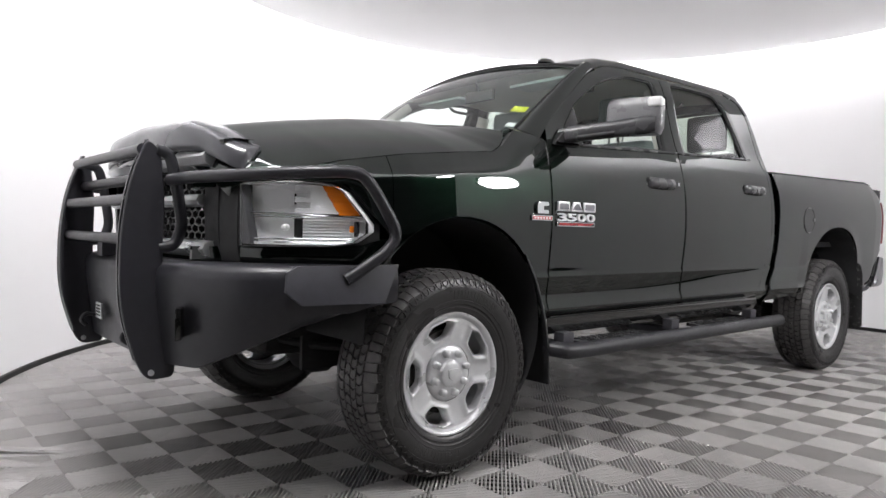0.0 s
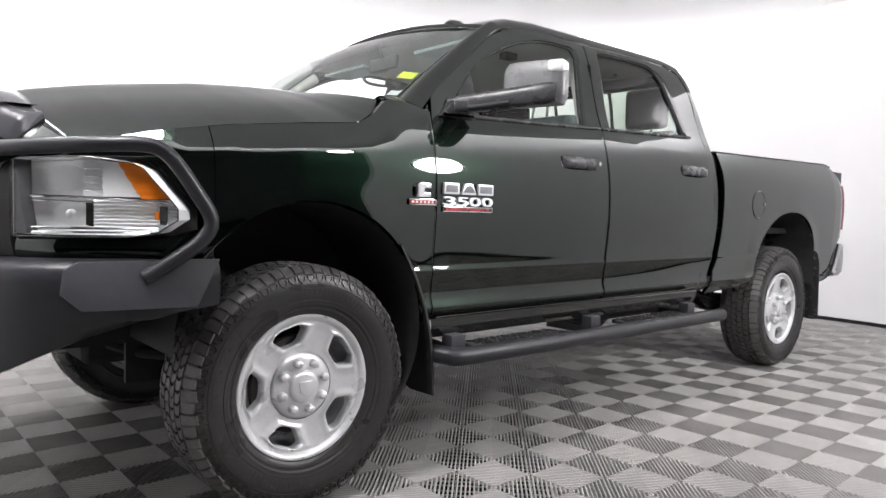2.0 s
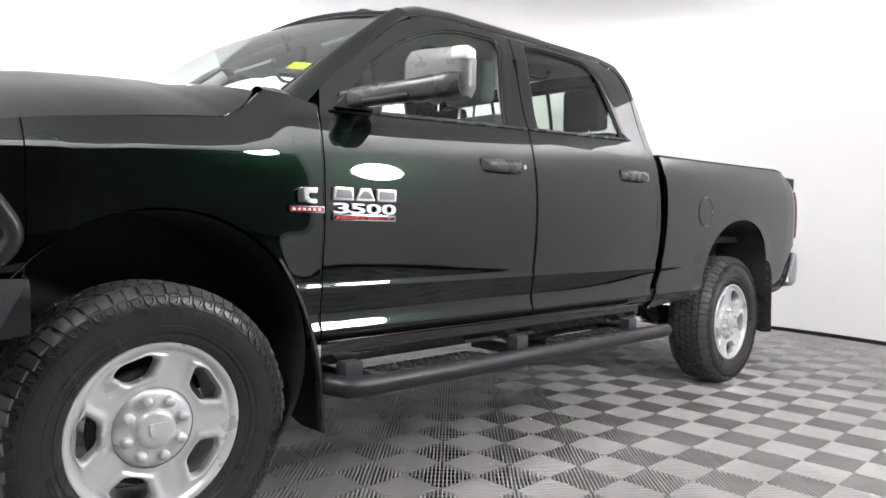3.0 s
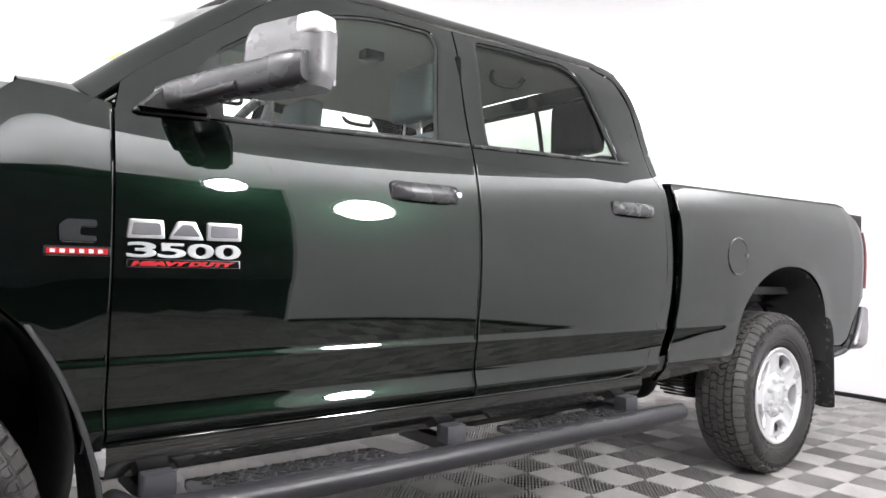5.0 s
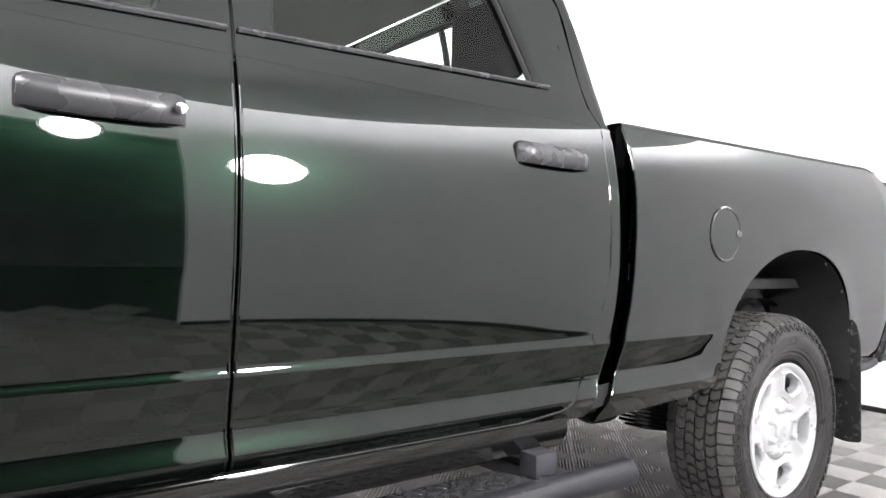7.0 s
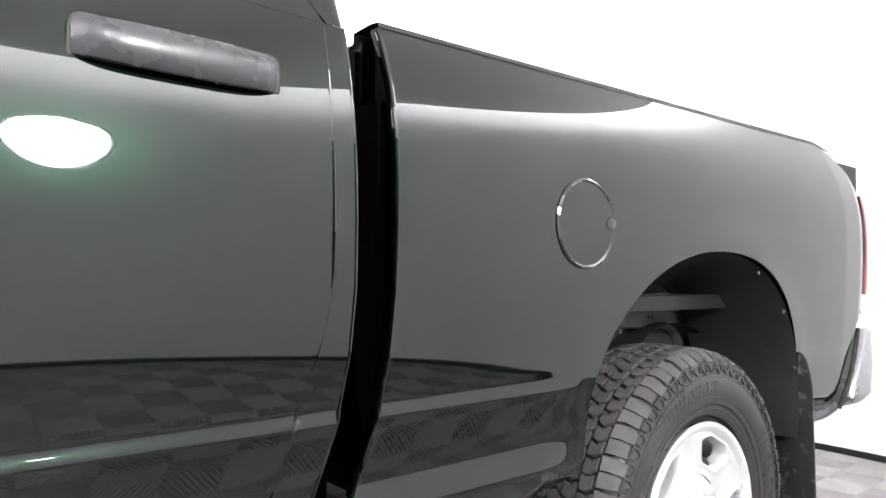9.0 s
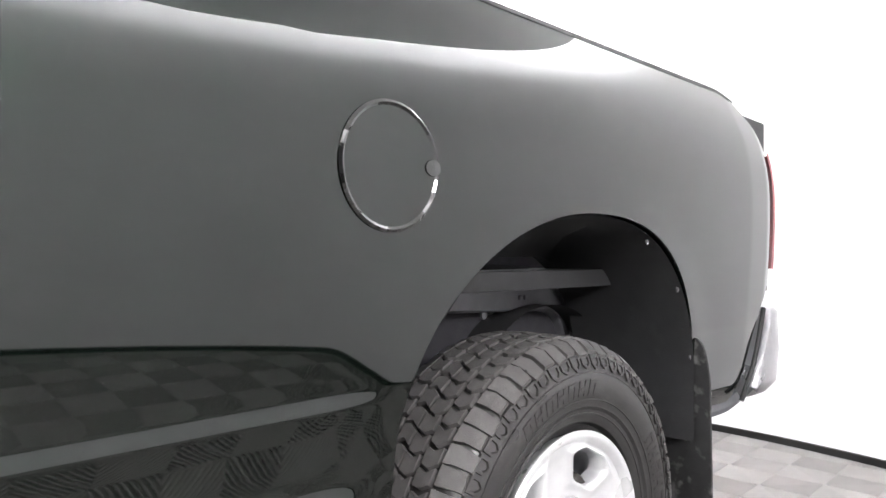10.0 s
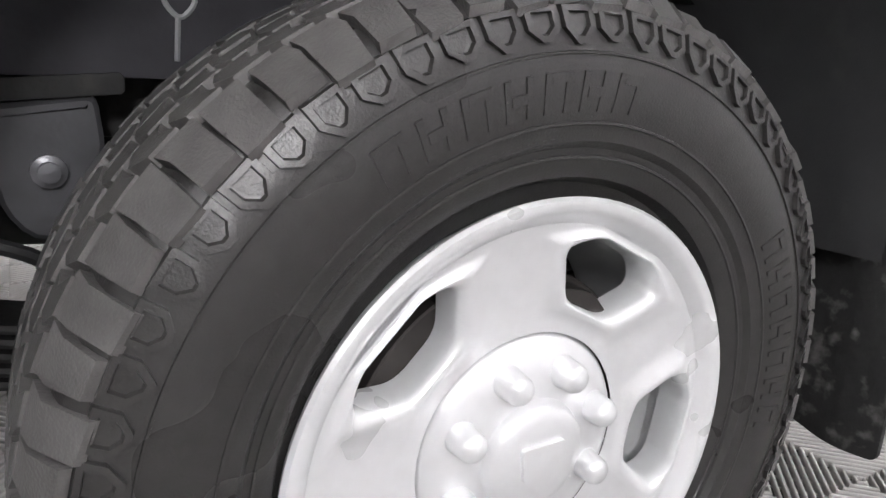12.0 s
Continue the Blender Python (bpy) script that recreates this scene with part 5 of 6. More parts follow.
# ---- the truck: mirrors, handles, badges, steps ----
for sgn in (1, -1):
    side = (lambda q: q) if sgn == 1 else mirrored
    # arm: lofted from the door to the head
    A = [(0.655, -0.885, 1.447, 0.034, 0.042), (0.680, -0.945, 1.454, 0.036, 0.040), (0.728, -1.05, 1.464, 0.037, 0.037), (0.782, -1.15, 1.475, 0.038, 0.037), (0.828, -1.235, 1.486, 0.040, 0.038), (0.848, -1.268, 1.489, 0.034, 0.032)]
    rings = []
    for x, y, z, h, w in A:
        rg = []
        for a in np.linspace(0, 2 * math.pi, 20, endpoint=False):
            c, sn = math.cos(a), math.sin(a)
            c, sn = math.copysign(abs(c) ** 0.6, c), math.copysign(abs(sn) ** 0.6, sn)
            rg.append((x - w * c * 0.85, y - w * c * 0.5, z + h * sn))
        rings.append(rg)
    rings = np.array(rings)
    dense = np.array([curve(rings[:, k], 26) for k in range(20)]).transpose(1, 0, 2)
    v, f = grid(dense, close_v=True)
    f += [tuple(range(20)), tuple(25 * 20 + k for k in range(20))]
    mir = part("side_mirror", side((v, f)), GREY_PLASTIC, truck, "large black towing mirror on a long arm", angle=45)
    part("arm_cover", side(tube([(0.668, -0.985, 1.436), (0.694, -1.045, 1.440), (0.738, -1.135, 1.450)], 0.013, 10)), BLACK_PLASTIC, mir)
    base = rounded([(0.560, 1.398), (0.760, 1.404), (0.715, 1.475), (0.640, 1.478)], 0.018, 5)
    part("mirror_base", side(prism(base, -0.935, -0.872, "y", 0.014, 3)), BLACK_PLASTIC, mir)
    sail = [(0.60, 1.405), (0.79, 1.412), (0.795, 1.60), (0.772, 1.585)]
    sv = [(x, -cab_width(z) - 0.004, z) for x, z in sail] + [(x, -cab_width(z) + 0.02, z) for x, z in sail]
    part("sail_panel", side((sv, [(0, 1, 2, 3), (7, 6, 5, 4), (0, 4, 5, 1), (1, 5, 6, 2), (2, 6, 7, 3), (3, 7, 4, 0)])), BLACK_PLASTIC, mir)

    def head(z0, z1, grow=0.0):
        """Upright shell whose long side runs outwards and back."""
        d, e = np.array([0.335, -0.942]), np.array([0.942, 0.335])
        P = []
        for z in np.linspace(z0, z1, 18):
            t = (z - z0) / (z1 - z0)
            sh = 1 - 0.16 * max(0.0, t - 0.72) ** 2 / 0.078 - 0.10 * max(0.0, 0.18 - t) / 0.18
            rl, rs = (0.128 + grow) * sh, (0.052 + grow) * (sh - 0.06)
            mid = np.array([0.852 + 0.004 * t, -1.160])
            row = []
            for a in np.linspace(0, 2 * math.pi, 40, endpoint=False):
                c, sn = math.cos(a), math.sin(a)
                q = mid + d * rl * math.copysign(abs(c) ** 0.5, c) + e * rs * math.copysign(abs(sn) ** 0.6, sn)
                row.append((q[0], q[1], z))
            P.append(row)
        v, f = grid(np.array(P), close_v=True)
        f += [tuple(range(39, -1, -1)), tuple(17 * 40 + k for k in range(40))]
        return v, f

    part("mirror_head", side(head(1.448, 1.612)), MIRROR_SHELL, mir, "dark grey mirror housing", angle=55)
    m = pose(0.880, -1.250, 1.586, 0, 0, 19.6)
    part("signal_lamp", side(moved(block(-0.044, 0.030, -0.034, 0.032, -0.021, 0.026, 0.021, 5), m)), PAPER, mir, "pale clear signal lamp")
    m = pose(0.897, -1.147, 1.535, 0, 0, 19.6)
    part("mirror_glass", side(moved(block(-0.003, 0.006, -0.10, 0.10, -0.07, 0.068, 0.003), m)), CHROME, mir)

    # door handles
    for x0, x1, z, dd in ((1.293, 1.545, 1.269, "front"), (2.350, 2.610, 1.290, "rear")):
        dparent = [o for o in truck.children if o.name.startswith(dd + "_door")][0 if sgn == 1 else 1]
        xm, L = (x0 + x1) / 2, (x1 - x0) / 2
        yb = half_width(xm, z)
        cup = rounded([(x0 - 0.004, z - 0.035), (x1 + 0.004, z - 0.035), (x1 + 0.004, z + 0.033), (x0 - 0.004, z + 0.033)], 0.020, 6)
        hd = part("door_handle", side(prism(cup, -yb - 0.004, -yb + 0.012, "y", 0.003, 2)), BLACK_PLASTIC, dparent, "gloss black door handle")
        P = []
        for t in np.linspace(-1, 1, 26):
            x = xm + L * 1.0 * t
            lift = 0.026 * (1 - abs(t) ** 6) + 0.006
            hh = 0.027 - 0.005 * abs(t) ** 3
            P.append([(x, -yb - lift * (0.55 + 0.45 * math.cos(a)), z + 0.002 + hh * math.sin(a)) for a in np.linspace(-math.pi, math.pi, 14, endpoint=False)])
        v, f = grid(np.array(P), close_v=True)
        f += [tuple(range(14)), tuple(25 * 14 + k for k in range(13, -1, -1))]
        part("grip", side((v, f)), GREY_PLASTIC, hd)
        if dd == "front":
            part("key_cylinder", side(moved(lathe([(0.010, 0.0), (0.010, -0.004), (0.0005, -0.005)], 16), Matrix.Translation((x1 - 0.014, -yb - 0.030, z + 0.004)))), CHROME, hd, "round chrome key cylinder")

BADGE_K, BADGE_Z = 1.085, 1.029      # height and foot of the name badge


def badge_z(z):
    return BADGE_Z + (z - 1.052) * BADGE_K


# badges
def lettering(text, size, x, z, y, depth, stretch=1.0, shear=0.0):
    """Raised letters in the built-in font, facing the driver's side, standing at (x, z)."""
    cu = bpy.data.curves.new("text", "FONT")
    cu.body, cu.size, cu.extrude, cu.bevel_depth, cu.offset, cu.shear = text, size, depth, 0.0004, 0.0008, shear
    cu.align_x = "LEFT"
    ob = bpy.data.objects.new("text", cu)
    scene.collection.objects.link(ob)
    bpy.context.view_layer.update()
    me = bpy.data.meshes.new_from_object(ob.evaluated_get(bpy.context.evaluated_depsgraph_get()))
    bpy.data.objects.remove(ob)
    bpy.data.curves.remove(cu)
    xs = [v.co.x for v in me.vertices]
    w = max(xs) - min(xs)
    k = stretch / w
    for vert in me.vertices:
        a, b, c = vert.co
        vert.co = (x + (a - min(xs)) * k, -y - c, z + b)
    return me


yb = 0.972
badge = part("name_badge", prism(rounded([(0.552, badge_z(1.052)), (0.822, badge_z(1.052)), (0.822, badge_z(1.0705)), (0.552, badge_z(1.0705))], 0.003, 3), -yb - 0.003, -yb + 0.004, "y", 0.001), CHROME, DOOR_L, "chrome model badge with red strip")
part("word_strip", prism([(0.556, badge_z(1.0545)), (0.818, badge_z(1.0545)), (0.818, badge_z(1.0682)), (0.556, badge_z(1.0682))], -yb - 0.004, -yb, "y", 0), GLOSS_BLACK, badge, "black strip behind the red words")
part("letters", lettering("HEAVY DUTY", 0.0135, 0.561, badge_z(1.0563), yb + 0.0046, 0.0008, 0.250, 0.25), RED, badge, "red raised words")
for k, ch in enumerate("3500"):
    part("numeral", lettering(ch, 0.0485, 0.553 + 0.0680 * k, badge_z(1.0745), yb + 0.002, 0.004, 0.0645), SATIN_CHROME, badge, "chrome numeral")
# plain chrome shapes in the place of the maker's name
for k, (a, b) in enumerate(((0.552, 0.636), (0.644, 0.728), (0.736, 0.822))):
    lo, hi = badge_z(1.1145), badge_z(1.1555)
    tip = (0.004, 0.022, 0.0)[k]

    def outline(d):
        return rounded([(a + d, lo + d), (b - d, lo + d), (b - tip - d, hi - d), (a + tip + d, hi - d)], 0.004, 3)

    shape = part("name_shape", prism(outline(0.0), -yb - 0.007, -yb + 0.004, "y", 0.0025, 2), SATIN_CHROME, badge, "plain chrome shape")
    part("inlay", prism(outline(0.0085), -yb - 0.0078, -yb, "y", 0.0006, 1), ZINC, badge, "dark grey inlay")
yf = 0.972
fl = fenders[0]
eng = part("engine_badge", prism(rounded([(0.385, 1.052), (0.518, 1.052), (0.518, 1.074), (0.385, 1.074)], 0.003, 3), -yf - 0.004, -yf + 0.004, "y", 0.001), CHROME, fl, "chrome engine badge with red bar")
part("red_bar", prism([(0.390, 1.056), (0.513, 1.056), (0.513, 1.070), (0.390, 1.070)], -yf - 0.0055, -yf, "y", 0), RED, eng)
for k in range(6):
    part("mark", block(0.397 + 0.019 * k, 0.407 + 0.019 * k, -yf - 0.0065, -yf - 0.004, 1.059, 1.067, 0), PAPER, eng)
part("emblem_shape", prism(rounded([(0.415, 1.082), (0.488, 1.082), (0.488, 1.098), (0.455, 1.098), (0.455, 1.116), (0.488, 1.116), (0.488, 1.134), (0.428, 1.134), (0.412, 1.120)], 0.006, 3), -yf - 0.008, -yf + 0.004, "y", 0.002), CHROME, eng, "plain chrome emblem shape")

# rolled edges of the panels beside their seams
def rolled(x, z0, z1, skew=0.0):
    zs = np.linspace(z0, z1, 40)
    return lean(tube(np.array([(x, -half_width(x, z) + 0.0035, z) for z in zs]), 0.0045, 8), 2.72 if skew else 9.0, 2.60 if skew else 8.0)


for nm, x, z0, z1, skew in (("fender_edge", 0.5195, 0.64, 1.395, 0), ("door_edge", 1.637, 0.635, 1.39, 0), ("door_edge", 1.6505, 0.635, 1.39, 0),
                            ("door_edge", 2.6955, 1.08, 1.39, 0), ("corner_edge", 2.733, 0.63, 1.39, 1), ("bed_edge", 2.807, 0.60, 1.415, 1)):
    sides(nm, rolled(x, z0, z1, skew), PAINT, truck, "rounded painted panel edge")

# fuel door
fx, fz, fr = 3.268, 1.124, 0.0865
yb = half_width(fx, fz)
th = np.linspace(0, 2 * math.pi, 64, endpoint=False)
ringp = [(fx + fr * math.cos(a), -half_width(fx + fr * math.cos(a), fz + fr * math.sin(a)) + 0.0005, fz + fr * math.sin(a)) for a in th]
fuel = part("fuel_door", grid(np.array([[(fx + fr * k * math.cos(a), -half_width(fx + fr * k * math.cos(a), fz + fr * k * math.sin(a)) - 0.0022, fz + fr * k * math.sin(a)) for a in th] for k in (0.955, 0.94, 0.7, 0.4, 0.001)]), close_v=True), PAINT, bed_l, "round flush fuel door")
part("gap_ring", tube(np.array(ringp), 0.0050, 6, closed=True), GLOSS_BLACK, fuel)
part("finger_notch", moved(lathe([(0.0165, 0.002), (0.015, -0.003), (0.0005, -0.0045)], 20), Matrix.Translation((fx + 0.078, -yb - 0.001, fz + 0.004)) @ Matrix.Diagonal((1.0, 1.0, 0.8, 1))), GLOSS_BLACK, fuel)

# running boards
for sgn in (1, -1):
    side = (lambda q: q) if sgn == 1 else mirrored
    pts = [(0.545, -0.93, 0.478), (0.575, -1.000, 0.473), (0.65, -1.028, 0.469), (1.2, -1.032, 0.467), (2.0, -1.032, 0.467), (2.56, -1.032, 0.467), (2.705, -1.032, 0.467)]
    board = part("running_board", side(tube(pts, 0.036, 20, n=90)), STEEL_BLACK, truck, "satin black tube step with ribbed pads")
    for x0, x1 in ((0.70, 1.325), (1.76, 2.39)):
        outline = rounded([(x0, -1.055), (x1, -1.055), (x1 - 0.05, -0.905), (x0 + 0.02, -0.905)], 0.015, 4)
        v, f = prism(outline, 0.482, 0.500, "z", 0.004)
        v = [(x, y, z - 0.10 * max(0, -1.02 - y)) for x, y, z in v]
        padp = part("step_pad", side((v, f)), GREY_PLASTIC, board, "dark plastic step pad with raised tread")
        nubs = []
        for i in range(int((x1 - x0 - 0.09) / 0.034)):
            for j in range(4):
                xx, yy = x0 + 0.055 + i * 0.034 + (0.017 if j % 2 else 0), -0.925 - j * 0.024
                m = Matrix.Translation((xx, yy, 0.502)) @ Matrix.Rotation(radians(32 if (i + j) % 2 else -32), 4, "Z")
                nubs.append(moved(block(-0.012, 0.012, -0.003, 0.003, -0.003, 0.003, 0.001, 1), m))
        part("tread", side(join(*nubs)), BLACK_PLASTIC, padp, "raised bars too many to count", kind="stuff")
    for x in (0.605, 1.505, 2.405):
        part("bracket", side(join(block(x, x + 0.075, -0.985, -0.925, 0.488, 0.545, 0.008), block(x + 0.01, x + 0.06, -0.94, -0.70, 0.46, 0.50, 0.006))), WING_GREY, board, "black step bracket")

# rolled lower edge of the doors, turned up round the rear door's corner
edge_x = np.r_[np.linspace(0.56, 2.42, 40), np.linspace(2.45, 2.60, 14)]
edge = [(x, -half_width(x, DOOR_TAIL(x)) + 0.004, DOOR_TAIL(x) - 0.004) for x in edge_x]
sides("door_edge", tube(np.array(edge), 0.0055, 8), GLOSS_BLACK, truck, "polished black rolled door edge")

# sills under the doors
sill = grid(np.array([[(x, y, z) for x in np.linspace(0.53, 2.56, 30)] for y, z in ((-0.93, 0.622), (-0.945, 0.612), (-0.945, 0.575), (-0.925, 0.535), (-0.86, 0.525))]))
sides("rocker_panel", sill, GLOSS_BLACK, truck)
tail_sill = grid(np.array([[(x, y, z + 0.03 * (x - 2.5) / 0.3) for x in np.linspace(2.53, 2.80, 6)] for y, z in ((-0.93, 0.66), (-0.93, 0.60), (-0.86, 0.56))]))
sides("rocker_tail", tail_sill, UNDER, truck)

# roof marker lamps
for y in (-0.36, 0.0, 0.36):
    z = 1.953 + 0.008 * (1 - abs(y))
    v, f = lathe([(0.052, 0.0), (0.050, 0.010), (0.036, 0.022), (0.0005, 0.026)], 24, "z")
    part("roof_marker_lamp", ([(1.15 + a * 1.25, y + b * 0.75, z + c) for a, b, c in v], f), GLOSS_BLACK, truck, "small dark roof marker lamp")

# rear bumper
RB = curve([(4.655, -0.962, 0), (4.76, -0.968, 0), (4.86, -0.955, 0), (4.955, -0.90, 0), (5.02, -0.78, 0), (5.04, -0.5, 0), (5.04, 0.0, 0)], 40)
P = []
for k, (x, y, _) in enumerate(RB):
    t = k / 39
    lo = 0.60 - 0.01 * t
    cut = float(np.interp(x, [4.655, 4.77, 4.80], [0.635, 0.842, 0.850]))
    d = np.array([0.0, 1.0]) if k < 12 else np.array([-1.0, 0.15])
    P.append([(x + d[0] * a, y + d[1] * a, z) for a, z in ((0.10, cut), (0.014, cut), (0.0, cut - 0.014), (-0.004, (cut + lo) / 2), (0.004, lo + 0.03), (0.03, lo), (0.10, lo))])
P = np.array(P)
rb = grid(P)
cap = (list(map(tuple, P[0])), [tuple(range(7))])
part("rear_bumper", join(rb, mirrored(rb), cap, mirrored(cap)), shader("brushed_bumper_steel", (0.34, 0.34, 0.35), 0.32, 0.7, grain=0.1, grain_scale=60), truck, "grey brushed steel rear bumper", angle=50)
sides("bumper_gap", tube([(4.59, -0.948, 0.605), (4.66, -0.955, 0.70), (4.715, -0.955, 0.80), (4.745, -0.952, 0.852)], 0.007, 8, n=16), BLACK_PLASTIC, truck)


# ---- the truck: wheel arches, flaps, underbody ----
def barrel(x0, z0, a, b, y0, y1, t0=-10, t1=190, power=2.0, narrowing=0.02):
    P = []
    for y in np.linspace(y0, y1, 10):
        k = 0.985 - narrowing * (y - y0) / (y1 - y0)
        row = []
        for d in np.linspace(t0, t1, 48):
            c, s = math.cos(math.radians(d)), math.sin(math.radians(d))
            c, s = math.copysign(abs(c) ** (2 / power), c), math.copysign(abs(s) ** (2 / power), s)
            row.append((x0 + a * k * c, y, z0 + b * k * s))
        P.append(row)
    return grid(np.array(P))


sides("arch_liner", barrel(0.0, 0.60, 0.47, 0.455, -0.955, -0.50, -40, 182), LINER, truck, "black plastic wheel arch liner", angle=60)
sides("arch_wall", block(-0.46, 0.46, -0.51, -0.49, 0.42, 1.04, 0.0), LINER, truck)
liner_rows = []
for y in np.linspace(-0.962, -0.66, 10):
    k = 0.992 - 0.10 * (y + 0.962) / 0.302
    line = [(4.2545, z) for z in (0.56, 0.62, 0.68)] + [(3.7775 + 0.477 * math.cos(a), 0.0) for a in np.radians(np.linspace(1.5, 146, 52))]
    line = [(x, z or rear_arch(x)) for x, z in line]
    liner_rows.append([(3.785 + (x - 3.785) * k, y, 0.62 + (z - 0.62) * k if z > 0.62 else z) for x, z in line])
sides("arch_liner", grid(np.array(liner_rows)), LINER, truck, "black plastic wheel arch liner", angle=60)
DULL_PANEL = shader("dull_grey_panel", (0.14, 0.14, 0.15), 0.6, grain=0.35, grain_scale=18, bump=0.2, bump_scale=150, wear=0.3, wear_colour=(0.06, 0.056, 0.052))
# rear wheelhouse: bed side and its ledges, frame rail behind
# grey panel given the black liner, its shade put into the colour
panel = [[(x, y + 0.5 * max(0, x - 3.93), z - 0.028 * max(0, x - 3.45) / 0.7 - 2.2 * max(0, x - 4.02) ** 2) for x in np.linspace(3.30, 4.25, 30)] for y, z in ((-0.690, 0.997), (-0.675, 0.990), (-0.665, 0.977), (-0.658, 0.950))]
sides("wheelhouse_panel", grid(np.array(panel)), LINER, truck, "inner bed panel, blackened for the shade above the ledge")
sides("wheelhouse_cover", grid(np.array([[(x, y, z - 2.6 * max(0, x - 3.98) ** 2) for x in np.linspace(3.30, 4.25, 30)] for y, z in ((-0.955, 1.082), (-0.90, 1.068), (-0.80, 1.045), (-0.73, 1.018), (-0.690, 0.999))])), LINER, truck, "black plastic wheelhouse cover")
ledge = []
for y, z in ((-0.655, 0.950), (-0.645, 0.944), (-0.645, 0.892), (-0.638, 0.886), (-0.60, 0.884)):
    ledge.append([(x, y + 0.03 * max(0, x - 4.06) / 0.2, z - 0.028 * (x - 3.45) / 0.7 - 1.6 * max(0, x - 4.08) ** 2 - 9.0 * max(0, x - 4.14) ** 2) for x in np.linspace(3.435, 4.25, 40)])
sides("wheelhouse_ledge", grid(np.array(ledge)), FRAME_GREY, truck, "grey steel ledge")
sides("wheelhouse_back", block(3.25, 4.30, -0.60, -0.575, 0.727, 1.02, 0.004), shader("dusty_dark_panel", (0.036, 0.035, 0.040), 0.75, spec=0.2, grain=0.4, grain_scale=22, bump=0.25, bump_scale=140, wear=0.3, wear_colour=(0.05, 0.049, 0.047)), truck)
for x0, y0, r, z0 in ((4.02, -0.655, 0.15, 0.78),):
    sides("bump_stop_arch", barrel(4.03, 0.72, 0.24, 0.165, -0.70, -0.60, 0, 180), LINER, truck)
# access hole: black plate for its shaded inside, raised lip on the ledge; small plugs
hole = rounded([(3.45, 0.902), (3.525, 0.901), (3.52, 0.936), (3.455, 0.938)], 0.012, 5)
sides("access_hole", prism(hole, -0.6475, -0.640, "y", 0.002), BLACK_PLASTIC, truck, "rounded black plate for an access hole's shaded inside")
sides("hole_lip", tube([(x, -0.648, z) for x, z in hole], 0.003, 6, closed=True), DULL_PANEL, truck)
for x, z in ((3.98, 0.900), (4.0, 0.899)):
    sides("plug", moved(lathe([(0.006, 0), (0.006, -0.003), (0.0005, -0.005)], 10), Matrix.Translation((x, -0.646, z))), FRAME_GREY, truck)
rail = [block(-0.85, 2.70, -0.53, -0.43, 0.56, 0.72, 0.012), block(2.70, 4.85, -0.53, -0.43, 0.66, 0.83, 0.012)]
for sgn in (1, -1):
    side = (lambda q: q) if sgn == 1 else mirrored
    fr = part("frame_rail", side(join(*rail)), UNDER, truck, "black frame rail")
    part("frame_web", side(block(3.25, 4.30, -0.585, -0.53, 0.735, 0.862, 0.01)), FRAME_GREY, fr)
    for x in (3.895, 3.925):
        part("bolt", side(moved(lathe([(0.011, 0), (0.011, -0.006), (0.0005, -0.008)], 10), Matrix.Translation((x, -0.601, 0.860)))), SATIN_CHROME, fr)
    part("bolt_hole", side(moved(lathe([(0.017, 0), (0.017, 0.004), (0.0005, 0.004)], 16), Matrix.Translation((3.486, -0.602, 0.818)))), BLACK_PLASTIC, fr)
    part("clip", side(join(tube([(3.555, -0.60, 0.805 + 0.017), (3.570, -0.60, 0.805), (3.555, -0.60, 0.787), (3.540, -0.60, 0.805), (3.555, -0.60, 0.822)], 0.003, 6, n=20), tube([(3.553, -0.60, 0.787), (3.550, -0.60, 0.745)], 0.003, 6))), SATIN_CHROME, fr, "small bare metal clip")
    hang = rounded([(3.375, 0.700), (3.475, 0.712), (3.480, 0.655), (3.455, 0.585), (3.415, 0.565), (3.385, 0.600)], [0.012, 0.012, 0.02, 0.025, 0.025, 0.03], 4)
    hanger = part("spring_hanger", side(prism(hang, -0.605, -0.535, "y", 0.012, 3)), shader("speckled_bare_steel", (0.055, 0.055, 0.06), 0.5, 0.3, grain=0.7, grain_scale=16, bump=0.6, bump_scale=45, wear=0.8, wear_colour=(0.17, 0.17, 0.175)), fr, "speckled bare steel spring hanger")
    part("bolt", side(moved(lathe([(0.016, 0), (0.016, -0.008), (0.010, -0.010), (0.010, -0.016), (0.0005, -0.017)], 12), Matrix.Translation((3.428, -0.606, 0.640)))), ZINC, hanger)
    part("hanger_plate", side(prism(rounded([(3.355, 0.722), (3.50, 0.733), (3.50, 0.712), (3.355, 0.701)], 0.004, 2), -0.606, -0.56, "y", 0.003)), UNDER, fr)
    # leaf spring pack
    for k in range(6):
        L = 0.60 - 0.035 * k
        rows = []
        for x in np.linspace(WHEELBASE - L, WHEELBASE + L, 28):
            z = 0.425 + 0.10 * ((x - WHEELBASE) / 0.6) ** 2 - 0.0155 * k
            rows.append([(x, -0.59, z), (x, -0.592, z + 0.005), (x, -0.59, z + 0.010), (x, -0.51, z + 0.010), (x, -0.51, z), (x, -0.59, z)])
        part("spring_leaf", side(grid(np.array(rows))), UNDER, fr, "black spring leaf")
    part("brake_hose", side(tube([(3.30, -0.60, 0.60), (3.37, -0.61, 0.575), (3.42, -0.60, 0.545), (3.45, -0.58, 0.48)], 0.008, 8, n=16)), BLACK_PLASTIC, fr, "black rubber hose")
    part("damper", side(tube([(WHEELBASE - 0.14, -0.50, 0.36), (WHEELBASE - 0.30, -0.48, 0.75)], 0.03, 12)), UNDER, fr)
    # front coil and damper
    ang = np.linspace(0, 2 * math.pi * 6, 140)
